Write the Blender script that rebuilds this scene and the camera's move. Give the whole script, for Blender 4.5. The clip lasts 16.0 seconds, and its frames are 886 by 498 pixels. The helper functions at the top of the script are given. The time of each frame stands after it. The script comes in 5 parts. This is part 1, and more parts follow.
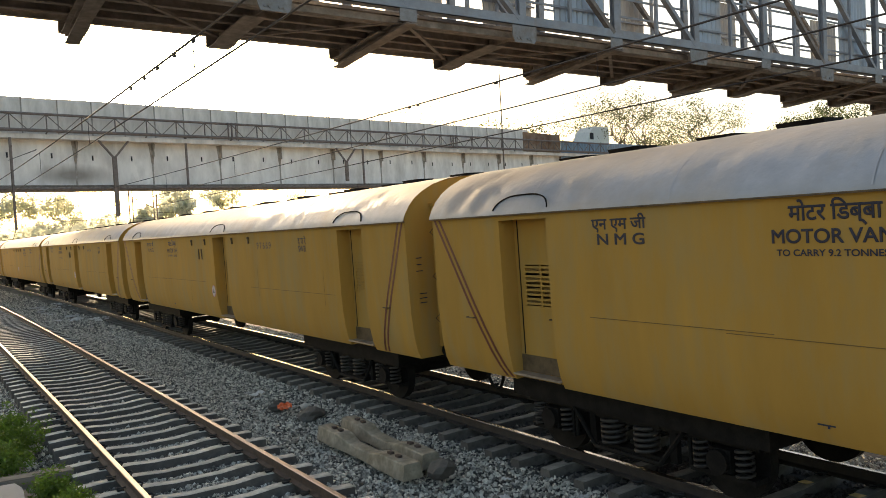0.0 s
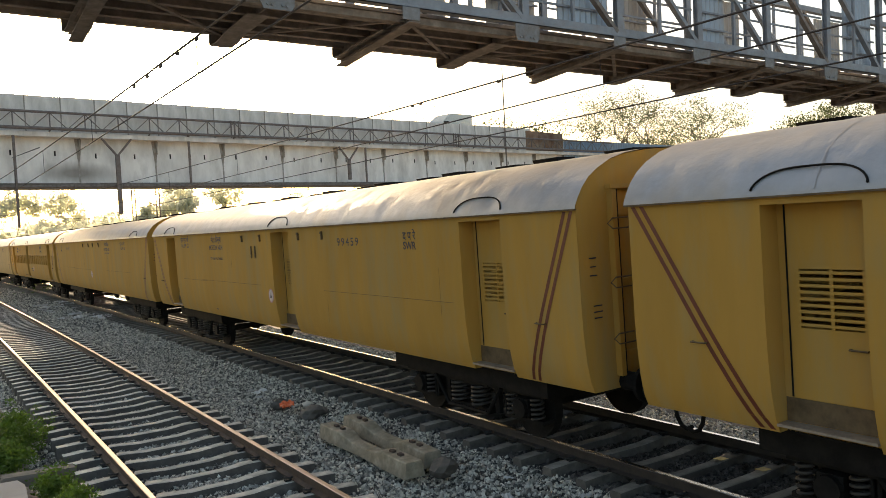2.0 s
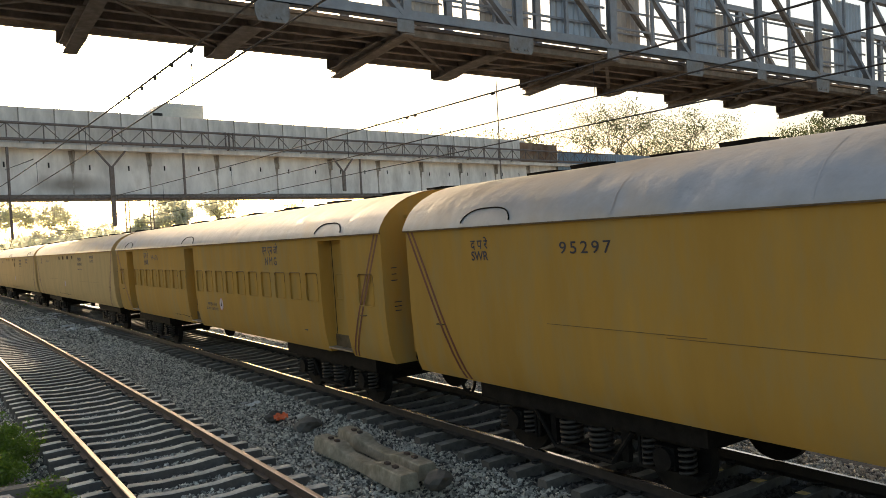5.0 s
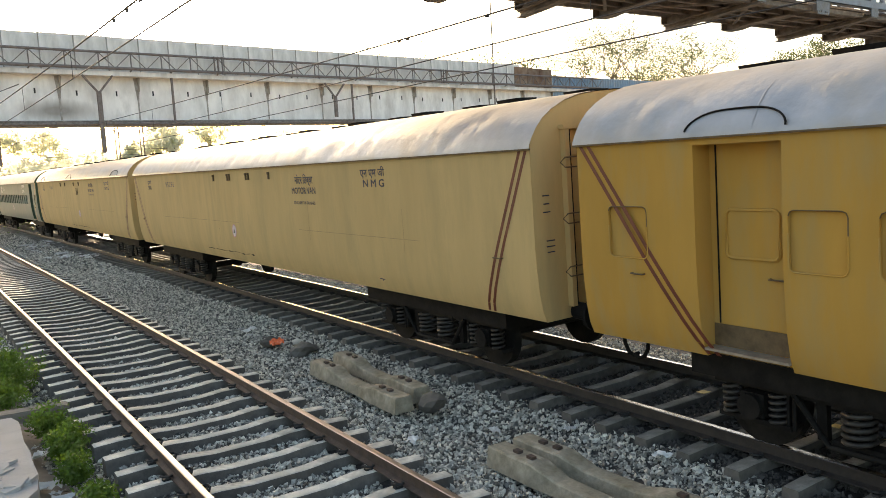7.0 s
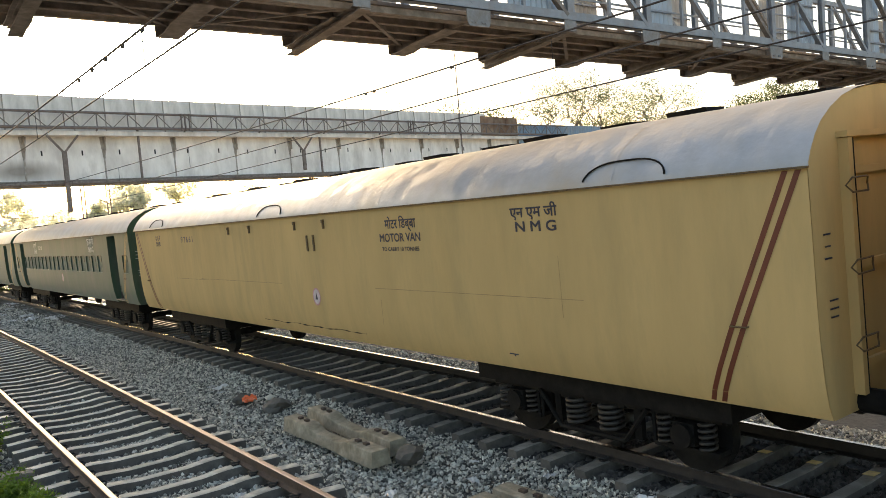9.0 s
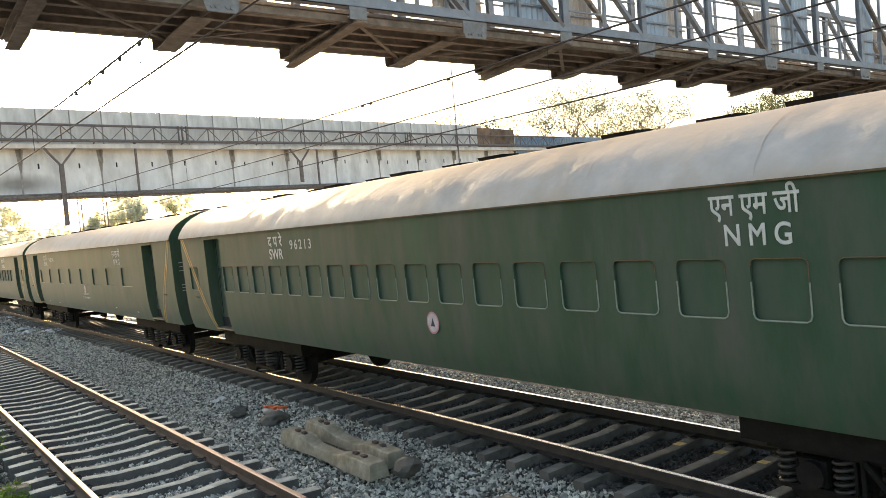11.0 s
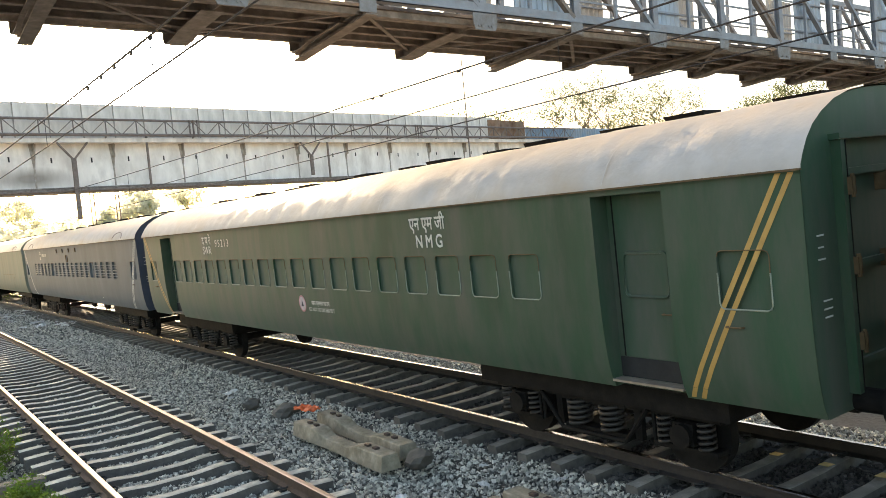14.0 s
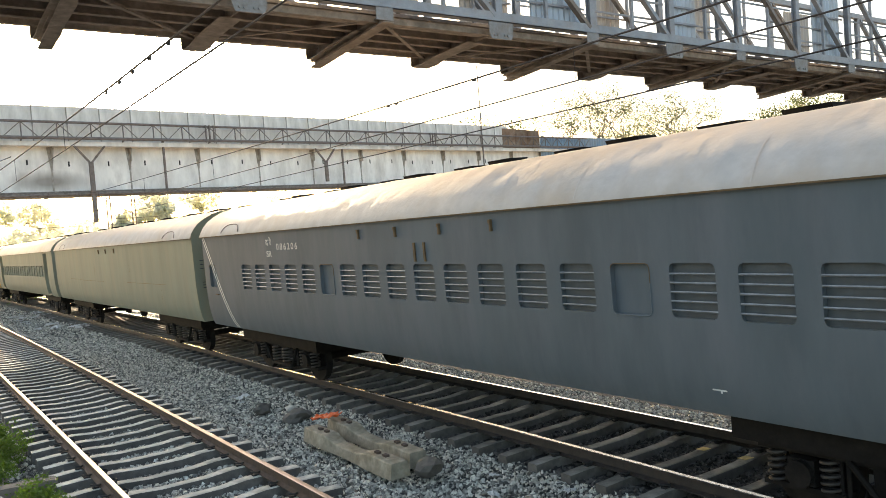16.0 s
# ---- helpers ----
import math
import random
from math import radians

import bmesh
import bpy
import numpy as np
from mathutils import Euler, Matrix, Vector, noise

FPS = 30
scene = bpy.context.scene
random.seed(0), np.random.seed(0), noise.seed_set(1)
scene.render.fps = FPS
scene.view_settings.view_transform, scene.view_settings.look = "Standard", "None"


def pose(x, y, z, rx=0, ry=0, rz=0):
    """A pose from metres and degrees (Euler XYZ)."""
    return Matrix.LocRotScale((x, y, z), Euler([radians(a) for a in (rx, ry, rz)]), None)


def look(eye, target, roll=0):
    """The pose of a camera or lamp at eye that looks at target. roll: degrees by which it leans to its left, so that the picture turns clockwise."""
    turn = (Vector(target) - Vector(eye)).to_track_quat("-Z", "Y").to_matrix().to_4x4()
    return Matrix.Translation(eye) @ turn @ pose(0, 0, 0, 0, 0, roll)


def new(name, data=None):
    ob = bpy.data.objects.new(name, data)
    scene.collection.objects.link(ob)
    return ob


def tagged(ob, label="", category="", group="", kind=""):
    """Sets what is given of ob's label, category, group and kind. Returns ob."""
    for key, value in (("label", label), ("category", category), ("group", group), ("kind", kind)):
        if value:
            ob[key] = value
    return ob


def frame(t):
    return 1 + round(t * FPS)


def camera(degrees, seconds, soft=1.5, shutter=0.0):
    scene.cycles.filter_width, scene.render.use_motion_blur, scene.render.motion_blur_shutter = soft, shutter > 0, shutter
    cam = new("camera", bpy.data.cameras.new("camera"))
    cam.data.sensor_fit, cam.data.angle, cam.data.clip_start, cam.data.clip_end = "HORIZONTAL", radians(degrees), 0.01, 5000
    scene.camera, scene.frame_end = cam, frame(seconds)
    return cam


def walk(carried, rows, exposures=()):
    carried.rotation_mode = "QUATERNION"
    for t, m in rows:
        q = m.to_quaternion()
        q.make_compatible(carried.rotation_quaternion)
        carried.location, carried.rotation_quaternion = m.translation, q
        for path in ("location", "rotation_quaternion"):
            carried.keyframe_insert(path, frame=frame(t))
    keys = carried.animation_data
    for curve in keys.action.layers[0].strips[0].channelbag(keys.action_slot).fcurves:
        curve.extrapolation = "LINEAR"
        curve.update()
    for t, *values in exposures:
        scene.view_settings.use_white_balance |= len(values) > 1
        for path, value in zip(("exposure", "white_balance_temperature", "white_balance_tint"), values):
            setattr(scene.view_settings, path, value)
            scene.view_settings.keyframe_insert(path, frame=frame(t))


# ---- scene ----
# ---- camera ----
cam = camera(58.0, 16.0, soft=0.8)
EYE = (0.0, 0.0, 2.987)
VIEW = (
    (0.0, -1.72, 3.25, -32.99), (1.0, -1.79, 3.20, -32.90), (2.0, -1.81, 3.12, -32.81), (2.5, -1.72, 3.14, -32.84),
    (3.0, -1.39, 3.20, -32.97), (3.6, -1.25, 3.2, -33.05), (4.8, -1.0, 3.18, -33.2), (5.3, -1.25, 3.18, -33.22), (5.5, -2.00, 3.17, -33.23),
    (6.0, -4.85, 3.11, -33.10), (6.5, -6.28, 3.14, -33.25), (7.0, -6.29, 3.25, -33.68), (7.5, -4.38, 3.79, -35.02),
    (8.0, -3.61, 4.27, -35.39), (8.5, -3.11, 4.73, -35.66), (9.0, -2.94, 4.93, -35.85), (9.5, -2.62, 5.04, -36.20),
    (10.6, -2.2, 5.15, -36.15), (12.0, -2.13, 5.25, -35.68), (12.5, -2.26, 5.27, -35.59), (13.0, -2.39, 5.33, -35.47),
    (13.5, -2.50, 5.29, -35.39), (14.0, -2.62, 5.40, -35.28), (14.5, -2.27, 5.02, -34.89), (15.0, -1.85, 4.67, -34.57),
    (15.5, -1.87, 4.62, -34.43), (16.0, -1.96, 4.61, -34.32))
EXPOSURE = [(t, stops, 7150, 12) for t, stops in ((0.0, 1.09), (2.0, 1.06), (3.0, 0.82), (5.4, 0.84), (6.0, 1.23), (6.5, 1.9), (7.0, 1.7), (7.5, 1.49), (9.0, 1.57),
                                                (12.0, 1.8), (14.0, 1.94), (15.0, 1.86), (16.0, 1.83))]
walk(cam, [(t, pose(*EYE, 90 + p, r, y)) for t, p, r, y in VIEW], EXPOSURE)

# ---- light ----
SUN_EL, SUN_AZ = radians(12.3), radians(11.0)   # azimuth from +y towards +x
world = bpy.data.worlds.new("sky")
scene.world = world
world.use_nodes = True
wn = world.node_tree.nodes
sky = wn.new("ShaderNodeTexSky")
sky.sky_type, sky.sun_disc, sky.sun_elevation, sky.sun_rotation = "NISHITA", False, SUN_EL, SUN_AZ
sky.dust_density, sky.air_density = 3.0, 1.0
world.node_tree.links.new(sky.outputs[0], wn["Background"].inputs[0])
wn["Background"].inputs[1].default_value = 0.15
sun = new("sun", bpy.data.lights.new("sun", "SUN"))
sun.data.energy, sun.data.angle, sun.data.color = 3.7, radians(1.0), (1.0, 0.80, 0.55)
SUN_DIR = Vector((math.sin(SUN_AZ) * math.cos(SUN_EL), math.cos(SUN_AZ) * math.cos(SUN_EL), math.sin(SUN_EL)))
sun.matrix_world = look((0, 0, 60), Vector((0, 0, 60)) - SUN_DIR)


# ---- materials ----
def ramp(nt, fac, stops):
    r = nt.nodes.new("ShaderNodeValToRGB")
    e = r.color_ramp.elements
    while len(e) < len(stops):
        e.new(0.5)
    for el, (pos, col) in zip(e, stops):
        el.position, el.color = pos, (*col, 1)
    nt.links.new(fac, r.inputs[0])
    return r.outputs[0]


def material(name, base, rough=0.7, metal=0.0, grain=8.0, amount=0.25, dirt=None, dirt_scale=1.0, dirt_at=0.6, stretch=(1, 1, 1),
             bump=0.1, bump_scale=40.0, per_piece=0.0, island=0.0, soft=0.15, streak=None, sunlit_dust=None, spec=0.5, film=0.0):
    """Paint or stone with variation at two scales, dirt in patches, and fine relief."""
    m = bpy.data.materials.new(name)
    m.use_nodes = True
    nt = m.node_tree
    b = nt.nodes["Principled BSDF"]
    b.inputs["Roughness"].default_value, b.inputs["Metallic"].default_value = rough, metal
    b.inputs["Specular IOR Level"].default_value = spec
    b.inputs["Sheen Weight"].default_value, b.inputs["Sheen Roughness"].default_value = film, 0.35     # a film of dust
    b.inputs["Sheen Tint"].default_value = (0.82, 0.79, 0.72, 1)
    tc = nt.nodes.new("ShaderNodeTexCoord")
    mp = nt.nodes.new("ShaderNodeMapping")
    mp.inputs["Scale"].default_value = stretch
    nt.links.new(tc.outputs["Object"], mp.inputs[0])
    n1 = nt.nodes.new("ShaderNodeTexNoise")
    n1.inputs["Scale"].default_value, n1.inputs["Detail"].default_value, n1.inputs["Roughness"].default_value = grain, 6, 0.6
    nt.links.new(mp.outputs[0], n1.inputs["Vector"])
    lo = [c * (1 - amount) for c in base]
    hi = [min(1, c * (1 + amount)) for c in base]
    col = ramp(nt, n1.outputs["Fac"], ((0.3, lo), (0.7, hi)))
    if dirt:
        n2 = nt.nodes.new("ShaderNodeTexNoise")
        n2.inputs["Scale"].default_value, n2.inputs["Detail"].default_value, n2.inputs["Roughness"].default_value = dirt_scale, 8, 0.65
        nt.links.new(mp.outputs[0], n2.inputs["Vector"])
        f = ramp(nt, n2.outputs["Fac"], ((dirt_at - soft, (0, 0, 0)), (dirt_at + soft, (1, 1, 1))))
        mix = nt.nodes.new("ShaderNodeMix")
        mix.data_type = "RGBA"
        nt.links.new(f, mix.inputs[0])
        nt.links.new(col, mix.inputs[6])
        mix.inputs[7].default_value = (*dirt, 1)
        col = mix.outputs[2]
    if streak:   # rain streaks, long and thin
        m2 = nt.nodes.new("ShaderNodeMapping")
        m2.inputs["Scale"].default_value = (2.2, 2.2, 0.3)
        nt.links.new(tc.outputs["Object"], m2.inputs[0])
        n4 = nt.nodes.new("ShaderNodeTexNoise")
        n4.inputs["Scale"].default_value, n4.inputs["Detail"].default_value, n4.inputs["Roughness"].default_value = 1.1, 8, 0.62
        nt.links.new(m2.outputs[0], n4.inputs["Vector"])
        f = ramp(nt, n4.outputs["Fac"], ((0.50, (0, 0, 0)), (0.80, (0.22, 0.22, 0.22))))
        mix = nt.nodes.new("ShaderNodeMix")
        mix.data_type = "RGBA"
        nt.links.new(f, mix.inputs[0])
        nt.links.new(col, mix.inputs[6])
        mix.inputs[7].default_value = (*streak, 1)
        col = mix.outputs[2]
    if streak:   # chips and rust specks
        n5 = nt.nodes.new("ShaderNodeTexNoise")
        n5.inputs["Scale"].default_value, n5.inputs["Detail"].default_value, n5.inputs["Roughness"].default_value = 3.6, 9, 0.72
        nt.links.new(tc.outputs["Object"], n5.inputs["Vector"])
        f = ramp(nt, n5.outputs["Fac"], ((0.70, (0, 0, 0)), (0.745, (0.7, 0.7, 0.7))))
        mix = nt.nodes.new("ShaderNodeMix")
        mix.data_type = "RGBA"
        nt.links.new(f, mix.inputs[0])
        nt.links.new(col, mix.inputs[6])
        mix.inputs[7].default_value = (streak[0] * 0.35, streak[1] * 0.3, streak[2] * 0.3, 1)
        col = mix.outputs[2]
    if sunlit_dust:     # a roof's crown toned warm: dust, with the sun's light put in
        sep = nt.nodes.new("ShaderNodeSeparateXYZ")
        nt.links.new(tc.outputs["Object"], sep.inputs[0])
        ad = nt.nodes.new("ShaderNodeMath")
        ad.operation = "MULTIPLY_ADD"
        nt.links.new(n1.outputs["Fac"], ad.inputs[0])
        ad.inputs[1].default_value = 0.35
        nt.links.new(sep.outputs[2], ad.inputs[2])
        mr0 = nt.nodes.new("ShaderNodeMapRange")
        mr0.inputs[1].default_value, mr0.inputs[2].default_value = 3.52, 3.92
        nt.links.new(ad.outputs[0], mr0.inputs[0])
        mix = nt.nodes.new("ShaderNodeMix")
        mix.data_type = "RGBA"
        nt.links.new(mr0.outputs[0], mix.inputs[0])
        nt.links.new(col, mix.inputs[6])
        mix.inputs[7].default_value = (*sunlit_dust, 1)
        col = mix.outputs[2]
    if per_piece or island:
        src = nt.nodes.new("ShaderNodeNewGeometry").outputs["Random Per Island"] if island else nt.nodes.new("ShaderNodeObjectInfo").outputs["Random"]
        k = per_piece or island
        hs = nt.nodes.new("ShaderNodeHueSaturation")
        mr = nt.nodes.new("ShaderNodeMapRange")
        mr.inputs[3].default_value, mr.inputs[4].default_value = 1 - k, 1 + k
        nt.links.new(src, mr.inputs[0])
        nt.links.new(mr.outputs[0], hs.inputs["Value"])
        nt.links.new(col, hs.inputs["Color"])
        col = hs.outputs[0]
    nt.links.new(col, b.inputs["Base Color"])
    if bump:
        n3 = nt.nodes.new("ShaderNodeTexNoise")
        n3.inputs["Scale"].default_value, n3.inputs["Detail"].default_value = bump_scale, 5
        nt.links.new(mp.outputs[0], n3.inputs["Vector"])
        bp = nt.nodes.new("ShaderNodeBump")
        bp.inputs["Strength"].default_value, bp.inputs["Distance"].default_value = bump, 0.02
        nt.links.new(n3.outputs["Fac"], bp.inputs["Height"])
        nt.links.new(bp.outputs[0], b.inputs["Normal"])
    return m


YELLOW = material("yellow_paint", (0.50, 0.285, 0.064), 0.8, spec=0.10, film=0.06, streak=(0.33, 0.21, 0.075), grain=1.5, amount=0.10, dirt=(0.40, 0.29, 0.12), dirt_scale=2.2, dirt_at=0.60, stretch=(1, 1, 0.25), bump=0.09, bump_scale=2.2)
CREAM = material("faded_cream_paint", (0.58, 0.41, 0.185), 0.8, spec=0.12, film=0.05, streak=(0.42, 0.29, 0.12), grain=1.5, amount=0.08, dirt=(0.46, 0.34, 0.16), dirt_scale=2.0, dirt_at=0.62, stretch=(1, 1, 0.25), bump=0.09, bump_scale=2.2)
GREEN = material("dark_green_paint", (0.030, 0.080, 0.044), 0.55, spec=0.35, film=0.4, streak=(0.075, 0.088, 0.068), grain=1.5, amount=0.2, dirt=(0.088, 0.10, 0.08), dirt_scale=2.0, dirt_at=0.56, stretch=(1, 1, 0.25), bump=0.09, bump_scale=2.2)
BLUE = material("blue_grey_paint", (0.096, 0.124, 0.14), 0.6, spec=0.35, film=0.12, streak=(0.13, 0.14, 0.15), grain=1.5, amount=0.15, dirt=(0.13, 0.15, 0.17), dirt_scale=2.0, dirt_at=0.6, stretch=(1, 1, 0.25), bump=0.09, bump_scale=2.2)
BLUE_END = material("blue_end_paint", (0.055, 0.07, 0.105), 0.6, spec=0.3, grain=1.5, amount=0.15, dirt=(0.08, 0.09, 0.11), dirt_scale=2.0, dirt_at=0.6, bump=0.09, bump_scale=2.2)
GREY = material("grey_green_paint", (0.24, 0.26, 0.20), 0.6, spec=0.3, streak=(0.17, 0.17, 0.13), grain=1.5, amount=0.12, dirt=(0.28, 0.27, 0.2), dirt_scale=2.0, dirt_at=0.6, stretch=(1, 1, 0.25), bump=0.09, bump_scale=2.2)
ROOF = material("dusty_silver_roof_paint", (0.40, 0.41, 0.42), 0.46, metal=0.4, grain=2.5, amount=0.12, dirt=(0.42, 0.36, 0.28), dirt_scale=0.8, dirt_at=0.62, bump=0.4, bump_scale=6, sunlit_dust=(0.46, 0.36, 0.25))
ROOF_PALE = material("dusty_pale_roof_paint", (0.50, 0.475, 0.44), 0.55, grain=2.5, amount=0.12, dirt=(0.45, 0.37, 0.28), dirt_scale=0.8, dirt_at=0.60, bump=0.4, bump_scale=6, sunlit_dust=(0.47, 0.36, 0.25))
BLACK = material("oily_black_steel", (0.008, 0.0075, 0.007), 0.8, spec=0.2, grain=6, amount=0.4, dirt=(0.02, 0.018, 0.015), dirt_scale=4, bump=0.2)
DARK = material("dark_void_steel", (0.02, 0.02, 0.02), 0.8, grain=6, amount=0.3, bump=0.1)
MAROON = material("maroon_stripe_paint", (0.15, 0.036, 0.016), 0.5, grain=5, amount=0.2, bump=0.02)
AMBER = material("amber_stripe_paint", (0.50, 0.31, 0.09), 0.5, grain=5, amount=0.15, bump=0.02)
WHITE = material("white_lettering_paint", (0.62, 0.64, 0.60), 0.55, grain=5, amount=0.12, bump=0.02)
INK = material("dark_blue_lettering_paint", (0.02, 0.022, 0.045), 0.5, grain=5, amount=0.2, bump=0.02)
RAIL = material("rusty_rail_steel", (0.062, 0.043, 0.036), 0.75, metal=0.1, grain=9, amount=0.35, dirt=(0.09, 0.055, 0.035), dirt_scale=5, bump=0.2)
SHINE = material("polished_rail_head", (0.27, 0.235, 0.225), 0.40, metal=1.0, grain=20, amount=0.12, stretch=(1, 0.05, 1), bump=0.02)
CONCRETE = material("weathered_concrete", (0.60, 0.57, 0.49), 0.85, grain=9, amount=0.25, dirt=(0.30, 0.27, 0.22), dirt_scale=2.5, dirt_at=0.60, bump=0.35, per_piece=0.2)
# sleeper sides: shade put into a dark, dirty colour; also dark rocks
SHADED_SIDE_ROCK = material("shaded_sleeper_side_and_rock", (0.12, 0.11, 0.096), 0.9, grain=9, amount=0.3, dirt=(0.10, 0.09, 0.075), dirt_scale=3, bump=0.3, per_piece=0.2)
SEAM = material("grimy_weld_seam", (0.20, 0.115, 0.035), 0.8, grain=6, amount=0.3, bump=0)
SEAM_PALE = material("faint_weld_seam", (0.36, 0.25, 0.11), 0.8, grain=6, amount=0.3, bump=0)
# bed colour darkened for the shade in the gaps between loose stones
BALLAST = material("shaded_gap_ballast", (0.045, 0.042, 0.038), 0.85, grain=14, amount=0.5, dirt=(0.06, 0.052, 0.043), dirt_scale=1.2, dirt_at=0.6, bump=0.9, bump_scale=18)
bt = BALLAST.node_tree
bc = bt.nodes.new("ShaderNodeTexCoord")
bs = bt.nodes.new("ShaderNodeSeparateXYZ")
bt.links.new(bc.outputs["Object"], bs.inputs[0])
bd = bt.nodes.new("ShaderNodeMath")
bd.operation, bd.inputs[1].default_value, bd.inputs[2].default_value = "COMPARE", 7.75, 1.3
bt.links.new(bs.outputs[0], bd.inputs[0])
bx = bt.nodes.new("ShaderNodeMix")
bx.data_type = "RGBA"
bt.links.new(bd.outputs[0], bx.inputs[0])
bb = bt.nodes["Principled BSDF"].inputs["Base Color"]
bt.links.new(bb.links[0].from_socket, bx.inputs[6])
bx.inputs[7].default_value = (0.022, 0.02, 0.018, 1)     # darker band along the train's track
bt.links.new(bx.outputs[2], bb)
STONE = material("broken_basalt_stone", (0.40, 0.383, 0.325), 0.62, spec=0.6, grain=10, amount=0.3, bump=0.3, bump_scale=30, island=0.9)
EARTH = material("dry_earth", (0.26, 0.215, 0.165), 0.95, grain=3, amount=0.3, dirt=(0.17, 0.15, 0.10), dirt_scale=0.4, bump=0.6, bump_scale=6)
GIRDER = material("flaking_white_girder_paint", (0.88, 0.84, 0.79), 0.7, grain=1.2, amount=0.15, dirt=(0.52, 0.48, 0.43), dirt_scale=0.7, dirt_at=0.62, stretch=(1, 1, 0.4), bump=0.1, bump_scale=6)
gt = GIRDER.node_tree
gc = gt.nodes.new("ShaderNodeTexCoord")
gm = gt.nodes.new("ShaderNodeMapping")
gm.inputs["Location"].default_value, gm.inputs["Scale"].default_value = (-0.25, 0.0, -9.2), (0.36, 0.0, 1.25)   # a blast of locomotive soot
gt.links.new(gc.outputs["Object"], gm.inputs[0])
gl = gt.nodes.new("ShaderNodeVectorMath")
gl.operation = "LENGTH"
gt.links.new(gm.outputs[0], gl.inputs[0])
gx = gt.nodes.new("ShaderNodeMix")
gx.data_type = "RGBA"
gt.links.new(ramp(gt, gl.outputs["Value"], ((0.25, (0.75, 0.75, 0.75)), (0.98, (0, 0, 0)))), gx.inputs[0])
gb = gt.nodes["Principled BSDF"].inputs["Base Color"]
gt.links.new(gb.links[0].from_socket, gx.inputs[6])
gx.inputs[7].default_value = (0.17, 0.14, 0.11, 1)
gt.links.new(gx.outputs[2], gb)
PARAPET = material("grimy_cement_parapet", (0.86, 0.81, 0.75), 0.85, grain=1.5, amount=0.15, dirt=(0.50, 0.46, 0.40), dirt_scale=0.8, dirt_at=0.58, stretch=(1, 1, 0.3), bump=0.2, bump_scale=8)
STEEL_DARK = material("brown_weathered_steel", (0.255, 0.218, 0.188), 0.8, metal=0.0, grain=5, amount=0.35, dirt=(0.13, 0.10, 0.08), dirt_scale=2, bump=0.2)
STEEL_LIGHT = material("aluminium_grey_steel_paint", (0.29, 0.305, 0.33), 0.55, metal=0.15, grain=4, amount=0.15, dirt=(0.25, 0.22, 0.20), dirt_scale=2.2, dirt_at=0.62, bump=0.08)
SHEET = material("blue_grey_corrugated_sheet", (0.42, 0.48, 0.55), 0.5, metal=0.2, grain=3, amount=0.15, dirt=(0.30, 0.24, 0.19), dirt_scale=1.5, dirt_at=0.6, stretch=(1, 1, 0.3), bump=0.08, bump_scale=8)
PALE_SHEET = material("dirty_pale_sheet", (0.50, 0.47, 0.43), 0.6, grain=3, amount=0.2, dirt=(0.30, 0.24, 0.19), dirt_scale=1.5, dirt_at=0.58, stretch=(1, 1, 0.3), bump=0.1, bump_scale=8)
RIB = material("stained_pale_rib", (0.40, 0.37, 0.33), 0.75, grain=3, amount=0.3, dirt=(0.22, 0.17, 0.13), dirt_scale=1.6, dirt_at=0.55, bump=0.1)
PIPE = material("rusted_pipe", (0.20, 0.16, 0.14), 0.7, metal=0.2, grain=4, amount=0.3, dirt=(0.22, 0.2, 0.18), dirt_scale=2, bump=0.15)
WIRE = material("blackened_copper_wire", (0.045, 0.04, 0.038), 0.6, metal=0.4, grain=4, amount=0.2, bump=0)
STEP = material("worn_step_steel", (0.35, 0.30, 0.24), 0.5, metal=0.5, grain=8, amount=0.25, bump=0.1)
RAIL_DARK = material("dark_rail_steel", (0.022, 0.018, 0.016), 0.7, metal=0.0, grain=9, amount=0.35, dirt=(0.04, 0.03, 0.024), dirt_scale=5, bump=0.2)
SHINE_DARK = material("dull_rail_head", (0.50, 0.48, 0.46), 0.26, metal=1.0, grain=20, amount=0.15, stretch=(1, 0.05, 1), bump=0.02)
SHUTTER = material("dim_shutter", (0.074, 0.09, 0.098), 0.6, grain=5, amount=0.2, bump=0.05)
HANGER = material("dull_grey_plate", (0.26, 0.255, 0.25), 0.6, metal=0.1, grain=6, amount=0.2, dirt=(0.16, 0.12, 0.09), dirt_scale=4, bump=0.1)
BAR = material("worn_window_bar", (0.20, 0.225, 0.235), 0.45, metal=0.3, grain=9, amount=0.25, bump=0.05)
# green sills: wear, and light caught on the lower lip, as pale colour
LIP = material("lit_worn_green_lip", (0.26, 0.30, 0.24), 0.5, grain=6, amount=0.3, bump=0.05)
DARK_STONE = material("dark_ballast_stone", (0.075, 0.068, 0.06), 0.75, grain=10, amount=0.3, bump=0.3, bump_scale=30, island=0.6)
DARK_CONCRETE = material("dark_concrete", (0.27, 0.255, 0.225), 0.8, grain=9, amount=0.3, dirt=(0.12, 0.11, 0.09), dirt_scale=2.5, dirt_at=0.55, bump=0.35, per_piece=0.25)
SPRING = material("greasy_spring_steel", (0.035, 0.032, 0.029), 0.55, spec=0.35, grain=9, amount=0.4, dirt=(0.06, 0.05, 0.04), dirt_scale=6, bump=0.1)
AXLE = material("dusty_axle_box", (0.035, 0.031, 0.026), 0.7, spec=0.3, grain=9, amount=0.4, bump=0.15)
OLD_CONCRETE = material("mossy_old_concrete", (0.36, 0.32, 0.245), 0.9, grain=7, amount=0.3, dirt=(0.15, 0.13, 0.08), dirt_scale=3, dirt_at=0.55, bump=0.5, bump_scale=30)
